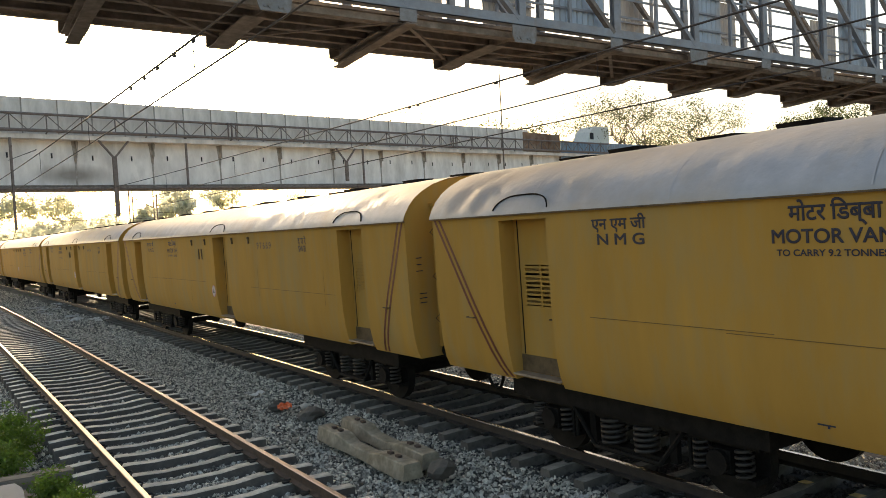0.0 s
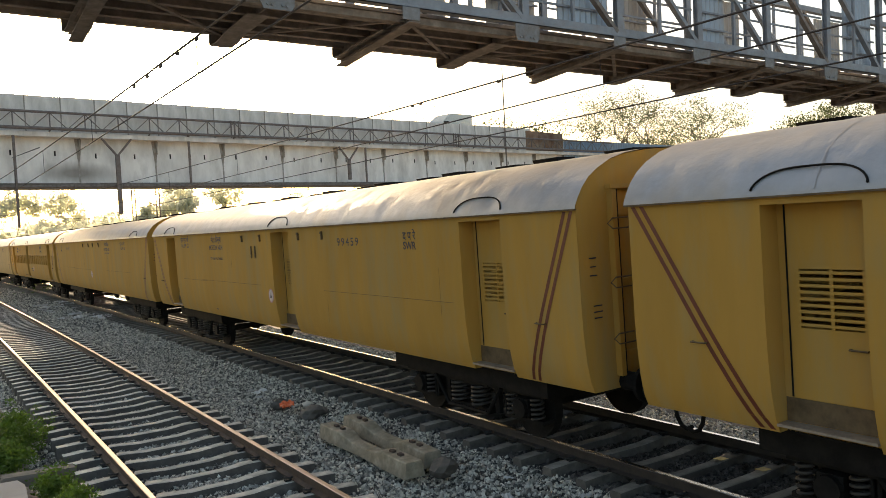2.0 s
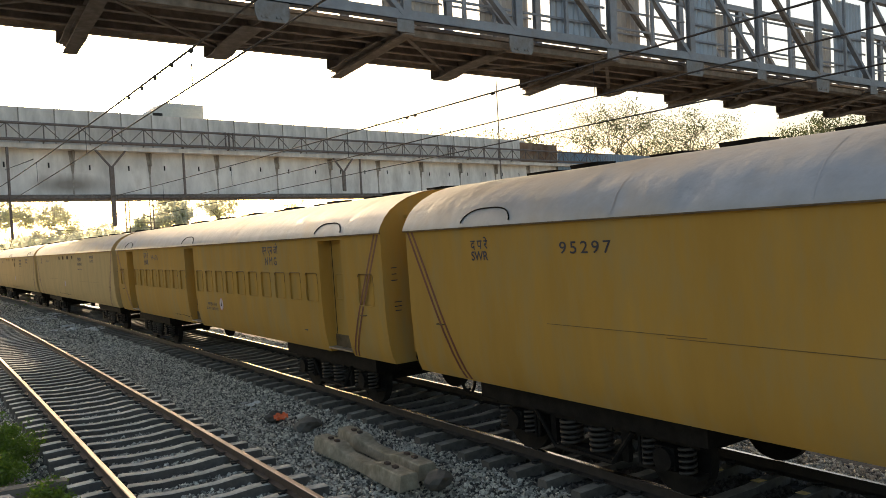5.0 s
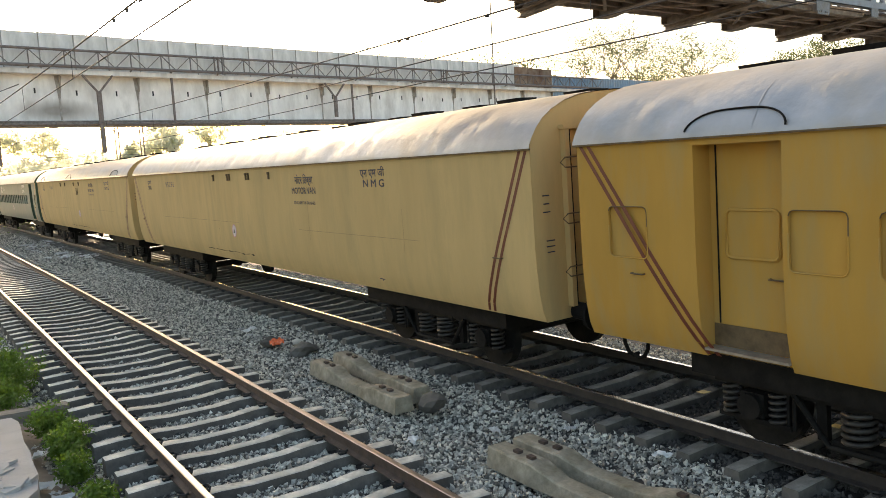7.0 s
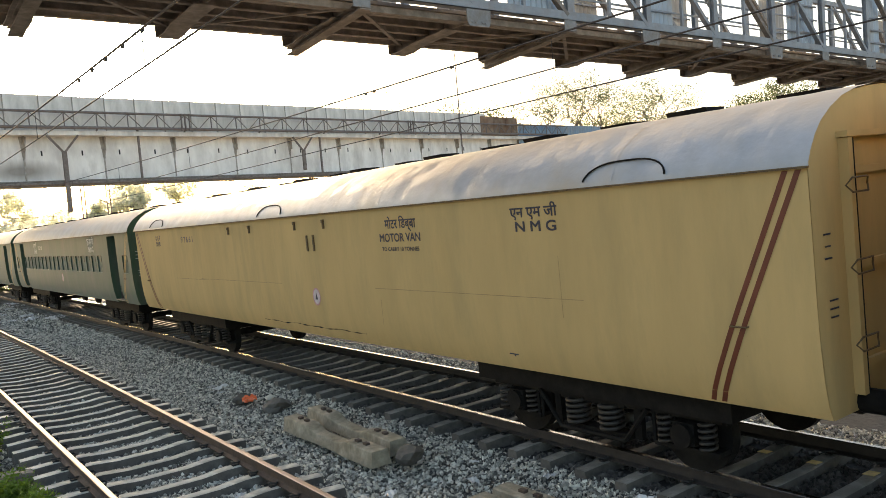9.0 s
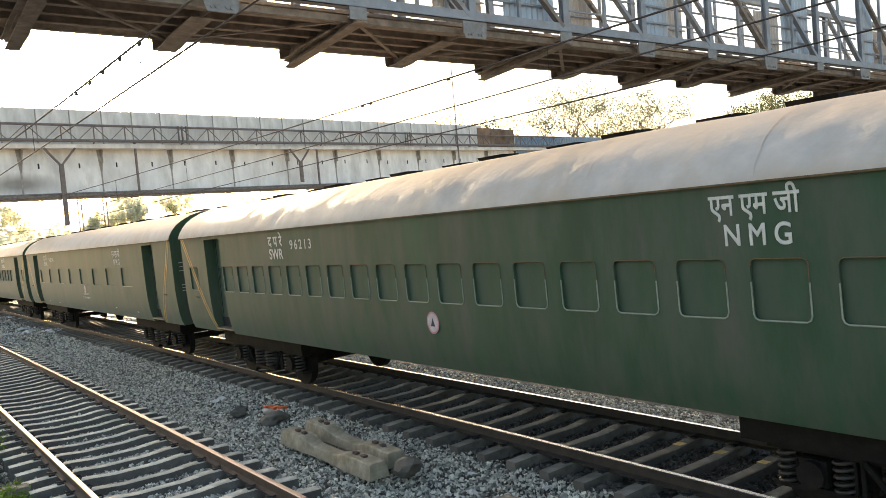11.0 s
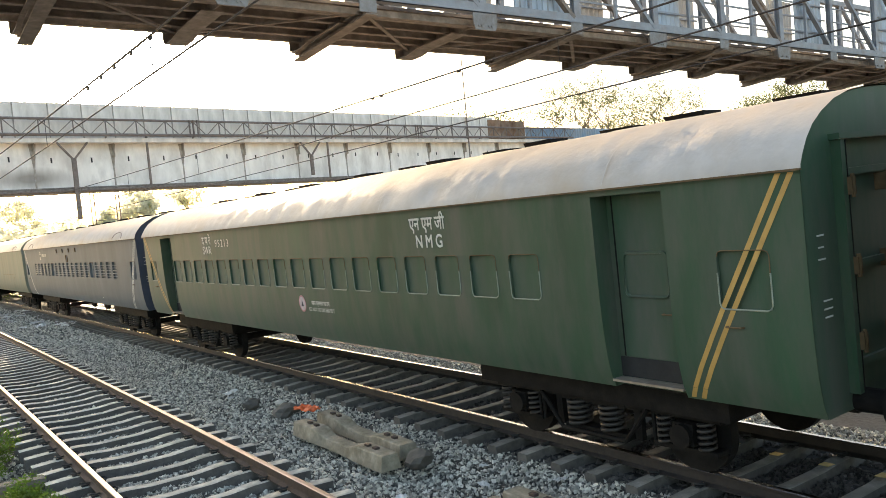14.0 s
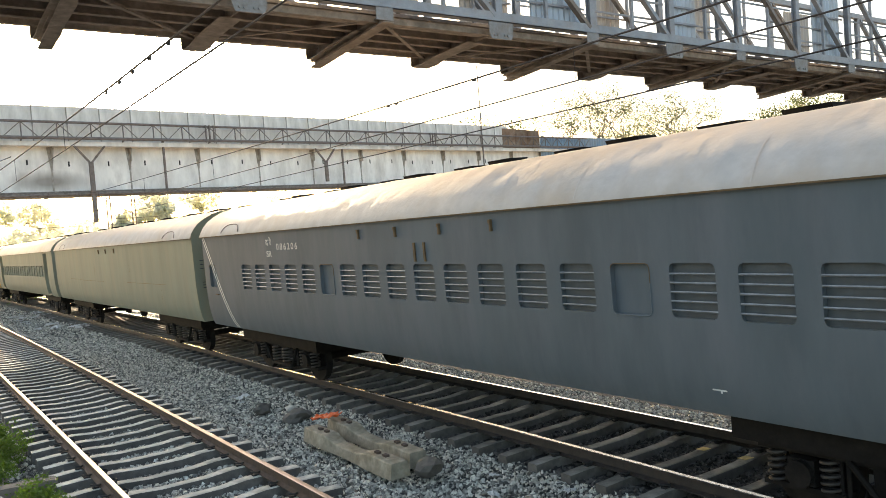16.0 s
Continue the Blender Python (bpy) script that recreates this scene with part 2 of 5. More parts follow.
IRON = material("rusty_painted_iron", (0.13, 0.085, 0.04), 0.75, grain=8, amount=0.35, bump=0.15)
SUN_PATCH = material("sunlit_yellow", (0.70, 0.52, 0.20), 0.75, grain=9, amount=0.25, bump=0.1, per_piece=0.2)
ROSE = material("faded_rose_paint", (0.50, 0.24, 0.27), 0.55, grain=8, amount=0.2, bump=0.02)
LILAC = material("faded_lilac_paint", (0.52, 0.47, 0.50), 0.55, grain=8, amount=0.2, bump=0.02)
BARK = material("grey_brown_bark", (0.16, 0.13, 0.10), 0.9, grain=8, amount=0.3, bump=0.5, bump_scale=12)


# ---- mesh helpers ----
def mesh_object(name, bm, mat, smooth=False):
    me = bpy.data.meshes.new(name)
    bmesh.ops.recalc_face_normals(bm, faces=bm.faces)
    bm.to_mesh(me)
    bm.free()
    for mt in (mat if isinstance(mat, (list, tuple)) else [mat]):
        me.materials.append(mt)
    if smooth:
        for p in me.polygons:
            p.use_smooth = True
        if smooth == "angle":
            me.set_sharp_from_angle(angle=radians(25))
    return me


def part(name, bm, mat, parent=None, label="", smooth=False, m=None):
    """Links a bmesh, or a finished mesh, as one object under a thing."""
    me = mesh_object(name, bm, mat, smooth) if isinstance(bm, bmesh.types.BMesh) else bm
    ob = new(name, me)
    if parent is not None:
        ob.parent = parent
    if m is not None:
        ob.matrix_basis = m
    if label:
        tagged(ob, label)
    return ob


def box(bm, x0, x1, y0, y1, z0, z1, m=None, mi=0):
    vs = [Vector((x, y, z)) for x in (x0, x1) for y in (y0, y1) for z in (z0, z1)]
    if m is not None:
        vs = [m @ v for v in vs]
    v = [bm.verts.new(c) for c in vs]
    for f in ((0, 1, 3, 2), (4, 6, 7, 5), (0, 4, 5, 1), (2, 3, 7, 6), (0, 2, 6, 4), (1, 5, 7, 3)):
        bm.faces.new([v[i] for i in f]).material_index = mi
    return v


def boxes(*rows):
    bm = bmesh.new()
    for r in rows:
        box(bm, *r)
    return bm


def bar(bm, a, b, w, d=None, mi=0):
    """A rectangular bar from a to b."""
    a, b = Vector(a), Vector(b)
    d = d or w
    q = (b - a).to_track_quat("Z", "Y").to_matrix().to_4x4()
    box(bm, -w / 2, w / 2, -d / 2, d / 2, 0, (b - a).length, Matrix.Translation(a) @ q, mi)


def tube(bm, pts, r, n=6, closed=False, taper=None):
    """A round tube along points."""
    pts = [Vector(p) for p in pts]
    rings = []
    for i, p in enumerate(pts):
        a, b = pts[max(i - 1, 0)], pts[min(i + 1, len(pts) - 1)]
        if closed:
            a, b = pts[i - 1], pts[(i + 1) % len(pts)]
        d = (b - a)
        if d.length < 1e-9:
            d = Vector((0, 0, 1))
        q = d.to_track_quat("Z", "Y").to_matrix()
        rr = r if taper is None else r + (taper - r) * i / max(1, len(pts) - 1)
        rings.append([bm.verts.new(p + q @ Vector((math.cos(k * math.tau / n) * rr, math.sin(k * math.tau / n) * rr, 0))) for k in range(n)])
    last = len(rings) if closed else len(rings) - 1
    for i in range(last):
        a, b = rings[i], rings[(i + 1) % len(rings)]
        for k in range(n):
            bm.faces.new((a[k], a[(k + 1) % n], b[(k + 1) % n], b[k]))
    if not closed:
        bm.faces.new(rings[0][::-1])
        bm.faces.new(rings[-1])


def extrude_profile(bm, prof, y0, y1, closed=False, mi=0, steps=1):
    """A strip swept along y from a list of (x, z)."""
    rows = [[bm.verts.new((x, y0 + (y1 - y0) * s / steps, z)) for x, z in prof] for s in range(steps + 1)]
    n = len(prof)
    for s in range(steps):
        for i in range(n if closed else n - 1):
            j = (i + 1) % n
            bm.faces.new((rows[s][i], rows[s][j], rows[s + 1][j], rows[s + 1][i])).material_index = mi
    if closed:
        bm.faces.new(rows[0]).material_index = mi
        bm.faces.new(rows[-1][::-1]).material_index = mi
    return rows


def cylinder(bm, c, axis, r, length, n=16):
    a = Vector(c)
    tube(bm, (a, a + Vector(axis) * length), r, n)


# ---- plan ----
CURVE = -0.0005      # both tracks bend gently towards -x, far ahead
TRACK_A, TRACK_B = 2.90, 7.78


def off(y):
    return CURVE * y * y / 2 if y > 0 else 0.0


def turn(y):
    return math.degrees(math.atan(-CURVE * y)) if y > 0 else 0.0


# ---- ground and tracks ----
def ground():
    bm = bmesh.new()
    xs = [-900, -60, -6, 0.2, 1.2, 12.5, 14, 60, 900]
    ys = [-900, -60, -10, 0, 20, 60, 120, 300, 1500]
    zs = {0.2: -0.30, 1.2: -0.52}
    rows = [[bm.verts.new((x, y, zs.get(x, -0.6))) for x in xs] for y in ys]
    for a, b in zip(rows, rows[1:]):
        for i in range(len(xs) - 1):
            bm.faces.new((a[i], a[i + 1], b[i + 1], b[i]))
    tagged(part("ground", bm, EARTH), "dusty brown earth beside the railway", "ground", kind="structure")


def bed_height(x, y):
    """The ballast bed: shoulders below each track, a shallow dip between, uneven."""
    u = x - off(y)
    h = -0.37
    for c in (TRACK_A, TRACK_B):
        d = abs(u - c)
        h = max(h, -0.285 - max(0, d - 1.45) * 0.09)
    if u < TRACK_A - 1.2:
        h -= min(0.2, (TRACK_A - 1.2 - u) * 0.6)
    return h + 0.035 * noise.noise((x * 1.3, y * 1.3, 0)) + 0.012 * noise.noise((x * 6, y * 6, 3))


def ballast_bed():
    bm = bmesh.new()
    us = [0.75 + 0.2 * i for i in range(57)]
    ys = [-12 + 0.25 * i for i in range(200)] + [38 + 2 * i for i in range(60)] + [158 + 12 * i for i in range(14)]
    rows = []
    for y in ys:
        rows.append([bm.verts.new((u + off(y), y, bed_height(u + off(y), y) if 0 < i < 56 else -0.5)) for i, u in enumerate(us)])
    for a, b in zip(rows, rows[1:]):
        for i in range(len(us) - 1):
            bm.faces.new((a[i], a[i + 1], b[i + 1], b[i]))
    tagged(part("ballast_bed", bm, BALLAST, smooth=True), "grey crushed-stone ballast under the tracks, darkened as shade between stones", "ballast", kind="structure")


def stones(name, n, x0, x1, y0, y1, r0, r1, rng, mat, label, in_strip=False):
    """Loose broken stones, one joined mesh; the darker ones lie along the train's track."""
    base = np.array([(1, 0, 0), (-1, 0, 0), (0, 1, 0), (0, -1, 0), (0, 0, 1), (0, 0, -1)], float)
    tri = np.array([(0, 2, 4), (2, 1, 4), (1, 3, 4), (3, 0, 4), (2, 0, 5), (1, 2, 5), (3, 1, 5), (0, 3, 5)])
    y = y0 + (y1 - y0) * rng.random(n) ** 1.6
    u = x0 + (x1 - x0) * rng.random(n)
    near = (np.abs(u - TRACK_A) < 1.38) | (np.abs(u - TRACK_B) < 1.38)
    on = near & (np.abs((y / 0.6) % 1 - 0.5) > 0.33) & (rng.random(n) < 0.985)
    for c in (TRACK_A - 0.873, TRACK_A + 0.873, TRACK_B - 0.873, TRACK_B + 0.873):
        on |= np.abs(u - c) < 0.07
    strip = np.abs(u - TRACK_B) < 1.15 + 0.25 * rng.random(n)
    on |= ~strip if in_strip else strip
    y, u = y[~on], u[~on]
    k = len(y)
    x = u + np.where(y > 0, CURVE * y * y / 2, 0)
    z = np.array([bed_height(a, b) for a, b in zip(x.tolist(), y.tolist())])
    r = r0 + (r1 - r0) * rng.random(k) ** 1.8
    q = rng.normal(0, 1, (k, 4))
    q /= np.linalg.norm(q, axis=1)[:, None]
    a, b, c, d = q.T
    rot = np.stack([1 - 2 * (c * c + d * d), 2 * (b * c - a * d), 2 * (b * d + a * c), 2 * (b * c + a * d), 1 - 2 * (b * b + d * d), 2 * (c * d - a * b),
                    2 * (b * d - a * c), 2 * (c * d + a * b), 1 - 2 * (b * b + c * c)], 1).reshape(k, 3, 3)
    s = base[None] * (0.6 + 0.8 * rng.random((k, 6, 1))) + rng.normal(0, 0.22, (k, 6, 3))
    v = np.einsum("kij,kvj->kvi", rot, s) * r[:, None, None] + np.stack([x, y, z + r * 0.35], 1)[:, None]
    faces = (tri[None] + 6 * np.arange(k)[:, None, None]).reshape(-1, 3)
    me = bpy.data.meshes.new(name)
    me.from_pydata(v.reshape(-1, 3).tolist(), [], faces.tolist())
    me.materials.append(mat)
    tagged(new(name, me), label, "ballast stones", kind="stuff")


def rail_mesh(u, y0, y1, step):
    """A flat-bottomed rail with a worn head."""
    prof = ((-0.068, -0.155), (0.068, -0.155), (0.068, -0.143), (0.012, -0.122), (0.010, -0.045), (0.034, -0.036), (0.036, -0.008), (0.028, 0.0),
            (-0.028, 0.0), (-0.036, -0.008), (-0.034, -0.036), (-0.010, -0.045), (-0.012, -0.122), (-0.068, -0.143))
    bm = bmesh.new()
    ys = []
    y = y0
    while y <= y1:
        ys.append(y)
        y += step
    rows = [[bm.verts.new((u + off(y) + x, y, z)) for x, z in prof] for y in ys]
    for a, b in zip(rows, rows[1:]):
        for i in range(14):
            j = (i + 1) % 14
            bm.faces.new((a[i], a[j], b[j], b[i])).material_index = 1 if i in (6, 7, 8) else 0
    bm.faces.new(rows[0])
    bm.faces.new(rows[-1][::-1])
    return bm


def sleeper_bm():
    """A prestressed concrete sleeper: wide rail seats, a lower waist, sloped sides."""
    bm = bmesh.new()
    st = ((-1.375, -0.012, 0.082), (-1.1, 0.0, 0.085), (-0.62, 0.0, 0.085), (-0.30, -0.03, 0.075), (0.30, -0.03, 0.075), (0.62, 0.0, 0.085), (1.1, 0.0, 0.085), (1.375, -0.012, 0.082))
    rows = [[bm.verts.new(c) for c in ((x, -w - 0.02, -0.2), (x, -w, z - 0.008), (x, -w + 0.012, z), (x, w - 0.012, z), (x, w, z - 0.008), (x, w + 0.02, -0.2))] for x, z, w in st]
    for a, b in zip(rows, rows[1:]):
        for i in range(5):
            # slot 1: sides painted darker than the top, as shade
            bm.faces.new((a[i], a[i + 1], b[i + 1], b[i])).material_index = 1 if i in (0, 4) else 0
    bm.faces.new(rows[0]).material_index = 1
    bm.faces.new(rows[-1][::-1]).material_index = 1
    return bm


def clip_bm():
    """A spring clip that holds the rail foot."""
    bm = bmesh.new()
    tube(bm, [(0.075 + 0.0, -0.06, 0.0), (0.13, -0.07, 0.025), (0.16, -0.02, 0.045), (0.15, 0.03, 0.05), (0.10, 0.06, 0.045), (0.06, 0.03, 0.04), (0.05, -0.01, 0.035)], 0.013, 5)
    box(bm, 0.07, 0.15, -0.03, 0.03, -0.01, 0.02)
    return bm


def track(centre, name, label, steel, head, cast):
    t = tagged(new(name), label, "railway track", kind="structure")
    for s in (-0.873, 0.873):
        part("rail", rail_mesh(centre + s, -40, 320, 2.0), [steel, head], t, "steel rail, rusty web and polished head", smooth=False)
    sl = mesh_object("sleeper", sleeper_bm(), [cast, SHADED_SIDE_ROCK])
    cl = mesh_object("rail_clip", clip_bm(), DARK)
    far = bmesh.new()
    for i in range(-14, 360):
        y = 0.6 * i
        m = pose(centre + off(y), y, -0.158, 0, 0, turn(y))
        if i < 90:
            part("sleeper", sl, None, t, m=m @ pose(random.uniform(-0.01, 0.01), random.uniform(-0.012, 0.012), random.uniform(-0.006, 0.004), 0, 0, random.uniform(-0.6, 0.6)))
            if 2 < i < 40:
                for s in (-0.873, 0.873):
                    for fl in (0, 180):
                        part("rail_clip", cl, None, t, m=m @ pose(s, 0, 0, 0, 0, fl))
        else:
            box(far, -1.375, 1.375, -0.09, 0.09, -0.2, 0, m)
    ob = part("sleepers_far", far, cast, t, "distant concrete sleepers")
    tagged(ob, kind="stuff")


def sleeper_sun_patches():
    """Thin yellow patches painted as sunlight on the sleepers, inside the far rail."""
    mm = mesh_object("paint_mark", boxes((-0.085, 0.085, -0.06, 0.06, 0.0, 0.004)), SUN_PATCH)
    holder = tagged(new("sleeper_paint"), "yellow patches painted as sunlight on the sleeper tops inside the rail", "paint marks", kind="structure")
    for i in range(7, 12):
        part("paint_mark", mm, None, holder, m=pose(TRACK_B + 0.46 + random.uniform(-0.02, 0.02), 0.6 * i, -0.166, 0, 3, random.uniform(-4, 4)))


ground()
ballast_bed()
sleeper_sun_patches()
track(TRACK_A, "track_near", "empty railway track on concrete sleepers in ballast", RAIL, SHINE, CONCRETE)
track(TRACK_B, "track_train", "railway track on concrete sleepers under the passing train", RAIL_DARK, SHINE_DARK, DARK_CONCRETE)
rng = np.random.default_rng(4)
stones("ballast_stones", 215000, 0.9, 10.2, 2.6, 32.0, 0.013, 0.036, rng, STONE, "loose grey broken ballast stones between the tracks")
stones("oily_ballast_stones", 70000, TRACK_B - 1.5, TRACK_B + 1.5, 2.6, 60.0, 0.016, 0.04, rng, DARK_STONE, "darker ballast stones under the train", True)
stones("far_ballast_stones", 60000, 0.9, 10.2, 27.0, 75.0, 0.022, 0.055, rng, STONE, "loose grey ballast stones further along the tracks")


# ---- the train ----
LENGTH, PITCH = 19.43, 20.244
SIDE = ((1.47, 0.95), (1.525, 1.08), (1.565, 1.3), (1.59, 1.6), (1.6, 1.88), (1.6, 3.0), (1.6, 3.08))
DOOR_TOP, DOOR_IN = 3.0, 0.24
CACHE = {}


def cached(key, build, mat, smooth=False):
    if key not in CACHE:
        CACHE[key] = mesh_object(key[0], build(), mat, smooth)
    return CACHE[key]


def side_x(z):
    for (x0, z0), (x1, z1) in zip(SIDE, SIDE[1:]):
        if z <= z1:
            return x0 + (x1 - x0) * (z - z0) / (z1 - z0)
    return 1.6


def side_between(z0, z1):
    """The side's outline from z0 to z1."""
    return [(-side_x(z0), z0)] + [(-x, z) for x, z in SIDE if z0 + 0.001 < z < z1 - 0.001] + [(-side_x(z1), z1)]


def body_bm(doors, panes, pane_in):
    """The car body: doors are recessed wells to the sill, panes are shallow window wells with rounded corners."""
    bm = bmesh.new()
    near = [(-x, z) for x, z in SIDE]
    y = 0.0
    wells = [(a, b, True) for a, b in doors] + [(c - w / 2, c + w / 2, False) for c, w in panes]
    for a, b, door in sorted(wells) + [(LENGTH, None, True)]:
        extrude_profile(bm, near, y, a)
        if b is None:
            break
        z0, z1, deep = (None, DOOR_TOP, DOOR_IN) if door else (PANE_Z0, PANE_Z1, pane_in)
        extrude_profile(bm, side_between(z1, 3.08), a, b)
        if not door:
            extrude_profile(bm, side_between(0.95, z0), a, b)
        inner = -1.6 + deep
        lips = side_between(z0 or 0.95, z1)
        for yy in (a, b):   # jambs
            lip = [bm.verts.new((x, yy, z)) for x, z in lips]
            bk = [bm.verts.new((inner, yy, z)) for x, z in lips]
            for i in range(len(lip) - 1):
                bm.faces.new((lip[i], lip[i + 1], bk[i + 1], bk[i]))
        for zz in ((z1,) if door else (z0, z1)):
            bm.faces.new([bm.verts.new(c) for c in ((-1.6, a, zz), (-1.6, b, zz), (inner, b, zz), (inner, a, zz))])
        if door:
            bm.faces.new([bm.verts.new(c) for c in ((inner, a, 0.95), (inner, b, 0.95), (inner, b, z1), (inner, a, z1))])
        else:
            r = 0.055
            for cy, sy in ((a, 1), (b, -1)):
                for cz, sz in ((z0, 1), (z1, -1)):
                    fan = [(cy, cz), (cy + sy * r, cz), (cy + sy * r * 0.3, cz + sz * r * 0.3), (cy, cz + sz * r)]
                    bm.faces.new([bm.verts.new((-1.6, q, w)) for q, w in fan])
        y = b
    extrude_profile(bm, SIDE, 0, LENGTH)
    bmesh.ops.remove_doubles(bm, verts=bm.verts[:], dist=0.0008)
    return bm


PANE_Z0, PANE_Z1 = 1.88, 2.41
ROOF_PROF = [(1.635, 3.075), (1.63, 3.11), (1.585, 3.20), (1.51, 3.315), (1.40, 3.43), (1.25, 3.53), (1.04, 3.63), (0.78, 3.70), (0.5, 3.735), (0.25, 3.75), (0, 3.755)]
ROOF_FULL = [(-x, z) for x, z in ROOF_PROF] + [(x, z) for x, z in reversed(ROOF_PROF[:-1])]


def roof_bm(seed):
    bm = bmesh.new()
    ys = [-0.03 + (LENGTH + 0.06) * i / 180 for i in range(181)]
    rows = [[bm.verts.new((x, y, z)) for x, z in ROOF_FULL] for y in ys]
    for a, b in zip(rows, rows[1:]):
        for i in range(len(ROOF_FULL) - 1):
            bm.faces.new((a[i], a[i + 1], b[i + 1], b[i]))
    for s, r in enumerate(rows):
        for i, v in enumerate(r):
            if 1 < i < len(r) - 2:
                c = v.co
                n = noise.noise((c.x * 1.4 + seed * 7, c.y * 1.1, c.z * 1.2 + seed))
                n2 = noise.noise((c.x * 2.2 + seed, c.y * 3.2 + c.x * 4.5, 5))
                k = (0.006 * n + 0.042 * max(0, n2 - 0.14) * (1 if abs(c.x) > 0.5 else 0.4)) * min(1, max(0, min(c.y, LENGTH - c.y) - 0.1) / 0.5)
                c.z -= k
                c.x -= k * (1 if c.x > 0 else -1)
    return bm


def seam_bm():
    bm = bmesh.new()
    extrude_profile(bm, [(x * 1.0015, z + 0.003) for x, z in ROOF_FULL[1:-1]], -0.008, 0.008)
    return bm


def end_bm():
    """The flat end wall up to the roof line; local y = 0 faces out towards -y."""
    bm = bmesh.new()
    prof = [(-x, z) for x, z in SIDE] + [(-x * 0.995, z - 0.012) for x, z in ROOF_PROF[2:]]
    full = prof + [(-x, z) for x, z in reversed(prof[:-1])]
    v = [bm.verts.new((x, 0, z)) for x, z in full]
    bm.faces.new(v)
    w = [bm.verts.new((x, 0.02, z)) for x, z in full]
    bm.faces.new(w[::-1])
    return bm


def gangway_bm():
    bm = bmesh.new()
    box(bm, -1.05, 1.05, -0.02, 0.0, 1.15, 3.28)
    return bm


def end_rod_bm():
    """A flat six-sided hand rail that bridges the door's edge."""
    bm = bmesh.new()
    tube(bm, [(-0.18, -0.10, 0), (-0.13, -0.13, -0.06), (0.13, -0.13, -0.06), (0.18, -0.10, 0), (0.13, -0.13, 0.06), (-0.13, -0.13, 0.06)], 0.009, 5, closed=True)
    return bm


def hinge_block_bm():
    bm = bmesh.new()
    box(bm, -0.035, 0.035, -0.13, -0.02, -0.075, 0.075)
    cylinder(bm, (0.0, -0.12, -0.1), (0, 0, 1), 0.018, 0.2, 8)
    return bm


def buffer_bm():
    bm = bmesh.new()
    cylinder(bm, (0, 0, 0), (0, -1, 0), 0.11, 0.3, 14)
    cylinder(bm, (0, -0.3, 0), (0, -1, 0), 0.21, 0.05, 18)
    return bm


def coupler_bm():
    bm = bmesh.new()
    box(bm, -0.10, 0.10, -0.40, 0.3, 0.90, 1.12)
    for x in (-0.35, 0.4):
        tube(bm, [(x, 0.05, 0.90), (x, -0.10, 0.82), (x, -0.16, 0.65), (x, -0.19, 0.50), (x, -0.25, 0.40), (x, -0.33, 0.37), (x, -0.41, 0.41)], 0.026, 7)
    return bm


def louvre_bm():
    bm = bmesh.new()
    w, z0, z1 = 0.31, 1.90, 2.42
    box(bm, -1.366, -1.36, -w, w, z0, z1, mi=1)
    for i in range(9):
        z = z0 + 0.03 + i * (z1 - z0 - 0.06) / 8
        box(bm, -1.382, -1.367, -w, w, z - 0.012, z + 0.014)
    for y in (-w, -0.02, w - 0.02):
        box(bm, -1.38, -1.367, y, y + 0.03, z0, z1)
    return bm


def leaf_bm(a, b, panel):
    bm = bmesh.new()
    w = (b - a) / 2
    box(bm, -1.366, -1.35, -w + 0.10, w - 0.10, 1.27, DOOR_TOP - 0.01)
    if panel:
        for z0, z1 in ((1.92, 2.38),):
            ring(bm, -1.372, -w + 0.18, w - 0.18, z0, z1, 0.018)
    return bm


def step_bm(w):
    bm = bmesh.new()
    box(bm, -1.366, -1.362, w / 2 - 0.085, w / 2 - 0.068, 1.27, DOOR_TOP - 0.01)
    # panel in slot 2: the step well's shade put on as a darker colour
    box(bm, -1.369, -1.361, -w / 2 + 0.01, w / 2 - 0.01, 1.047, 1.262, mi=2)
    box(bm, -1.53, -1.372, -w / 2 + 0.01, w / 2 - 0.01, 1.021, 1.045, mi=1)
    return bm


def scrape_bm(y0, y1, z, seed):
    """A ragged black scrape low on the side."""
    bm = bmesh.new()
    n = 60
    rows = []
    for i in range(n + 1):
        y = y0 + (y1 - y0) * i / n
        zz = z + 0.03 * noise.noise((i * 0.12, seed, 0))
        h = max(0.001, 0.022 * (noise.noise((i * 0.35, seed, 4)) + 0.25))
        rows.append([bm.verts.new((-side_x(q) - 0.004, y, q)) for q in (zz - h, zz + h)])
    for a, b in zip(rows, rows[1:]):
        bm.faces.new((a[0], a[1], b[1], b[0]))
    return bm


def ring(bm, x, y0, y1, z0, z1, t, r=0.06):
    """A rounded rectangular lip standing off the side."""
    pts = []
    for cy, cz, a0 in ((y1 - r, z1 - r, 0), (y0 + r, z1 - r, 90), (y0 + r, z0 + r, 180), (y1 - r, z0 + r, 270)):
        for s in range(4):
            a = radians(a0 + 30 * s)
            pts.append((x, cy + r * math.cos(a), cz + r * math.sin(a)))
    tube(bm, pts, t, 5, closed=True)


def pane_bm(w, deep):
    """The sheet or shutter that closes a window well."""
    bm = bmesh.new()
    x = -1.6 + deep
    box(bm, x, x + 0.012, -w / 2 + 0.001, w / 2 - 0.001, PANE_Z0 + 0.001, PANE_Z1 - 0.001)
    return bm


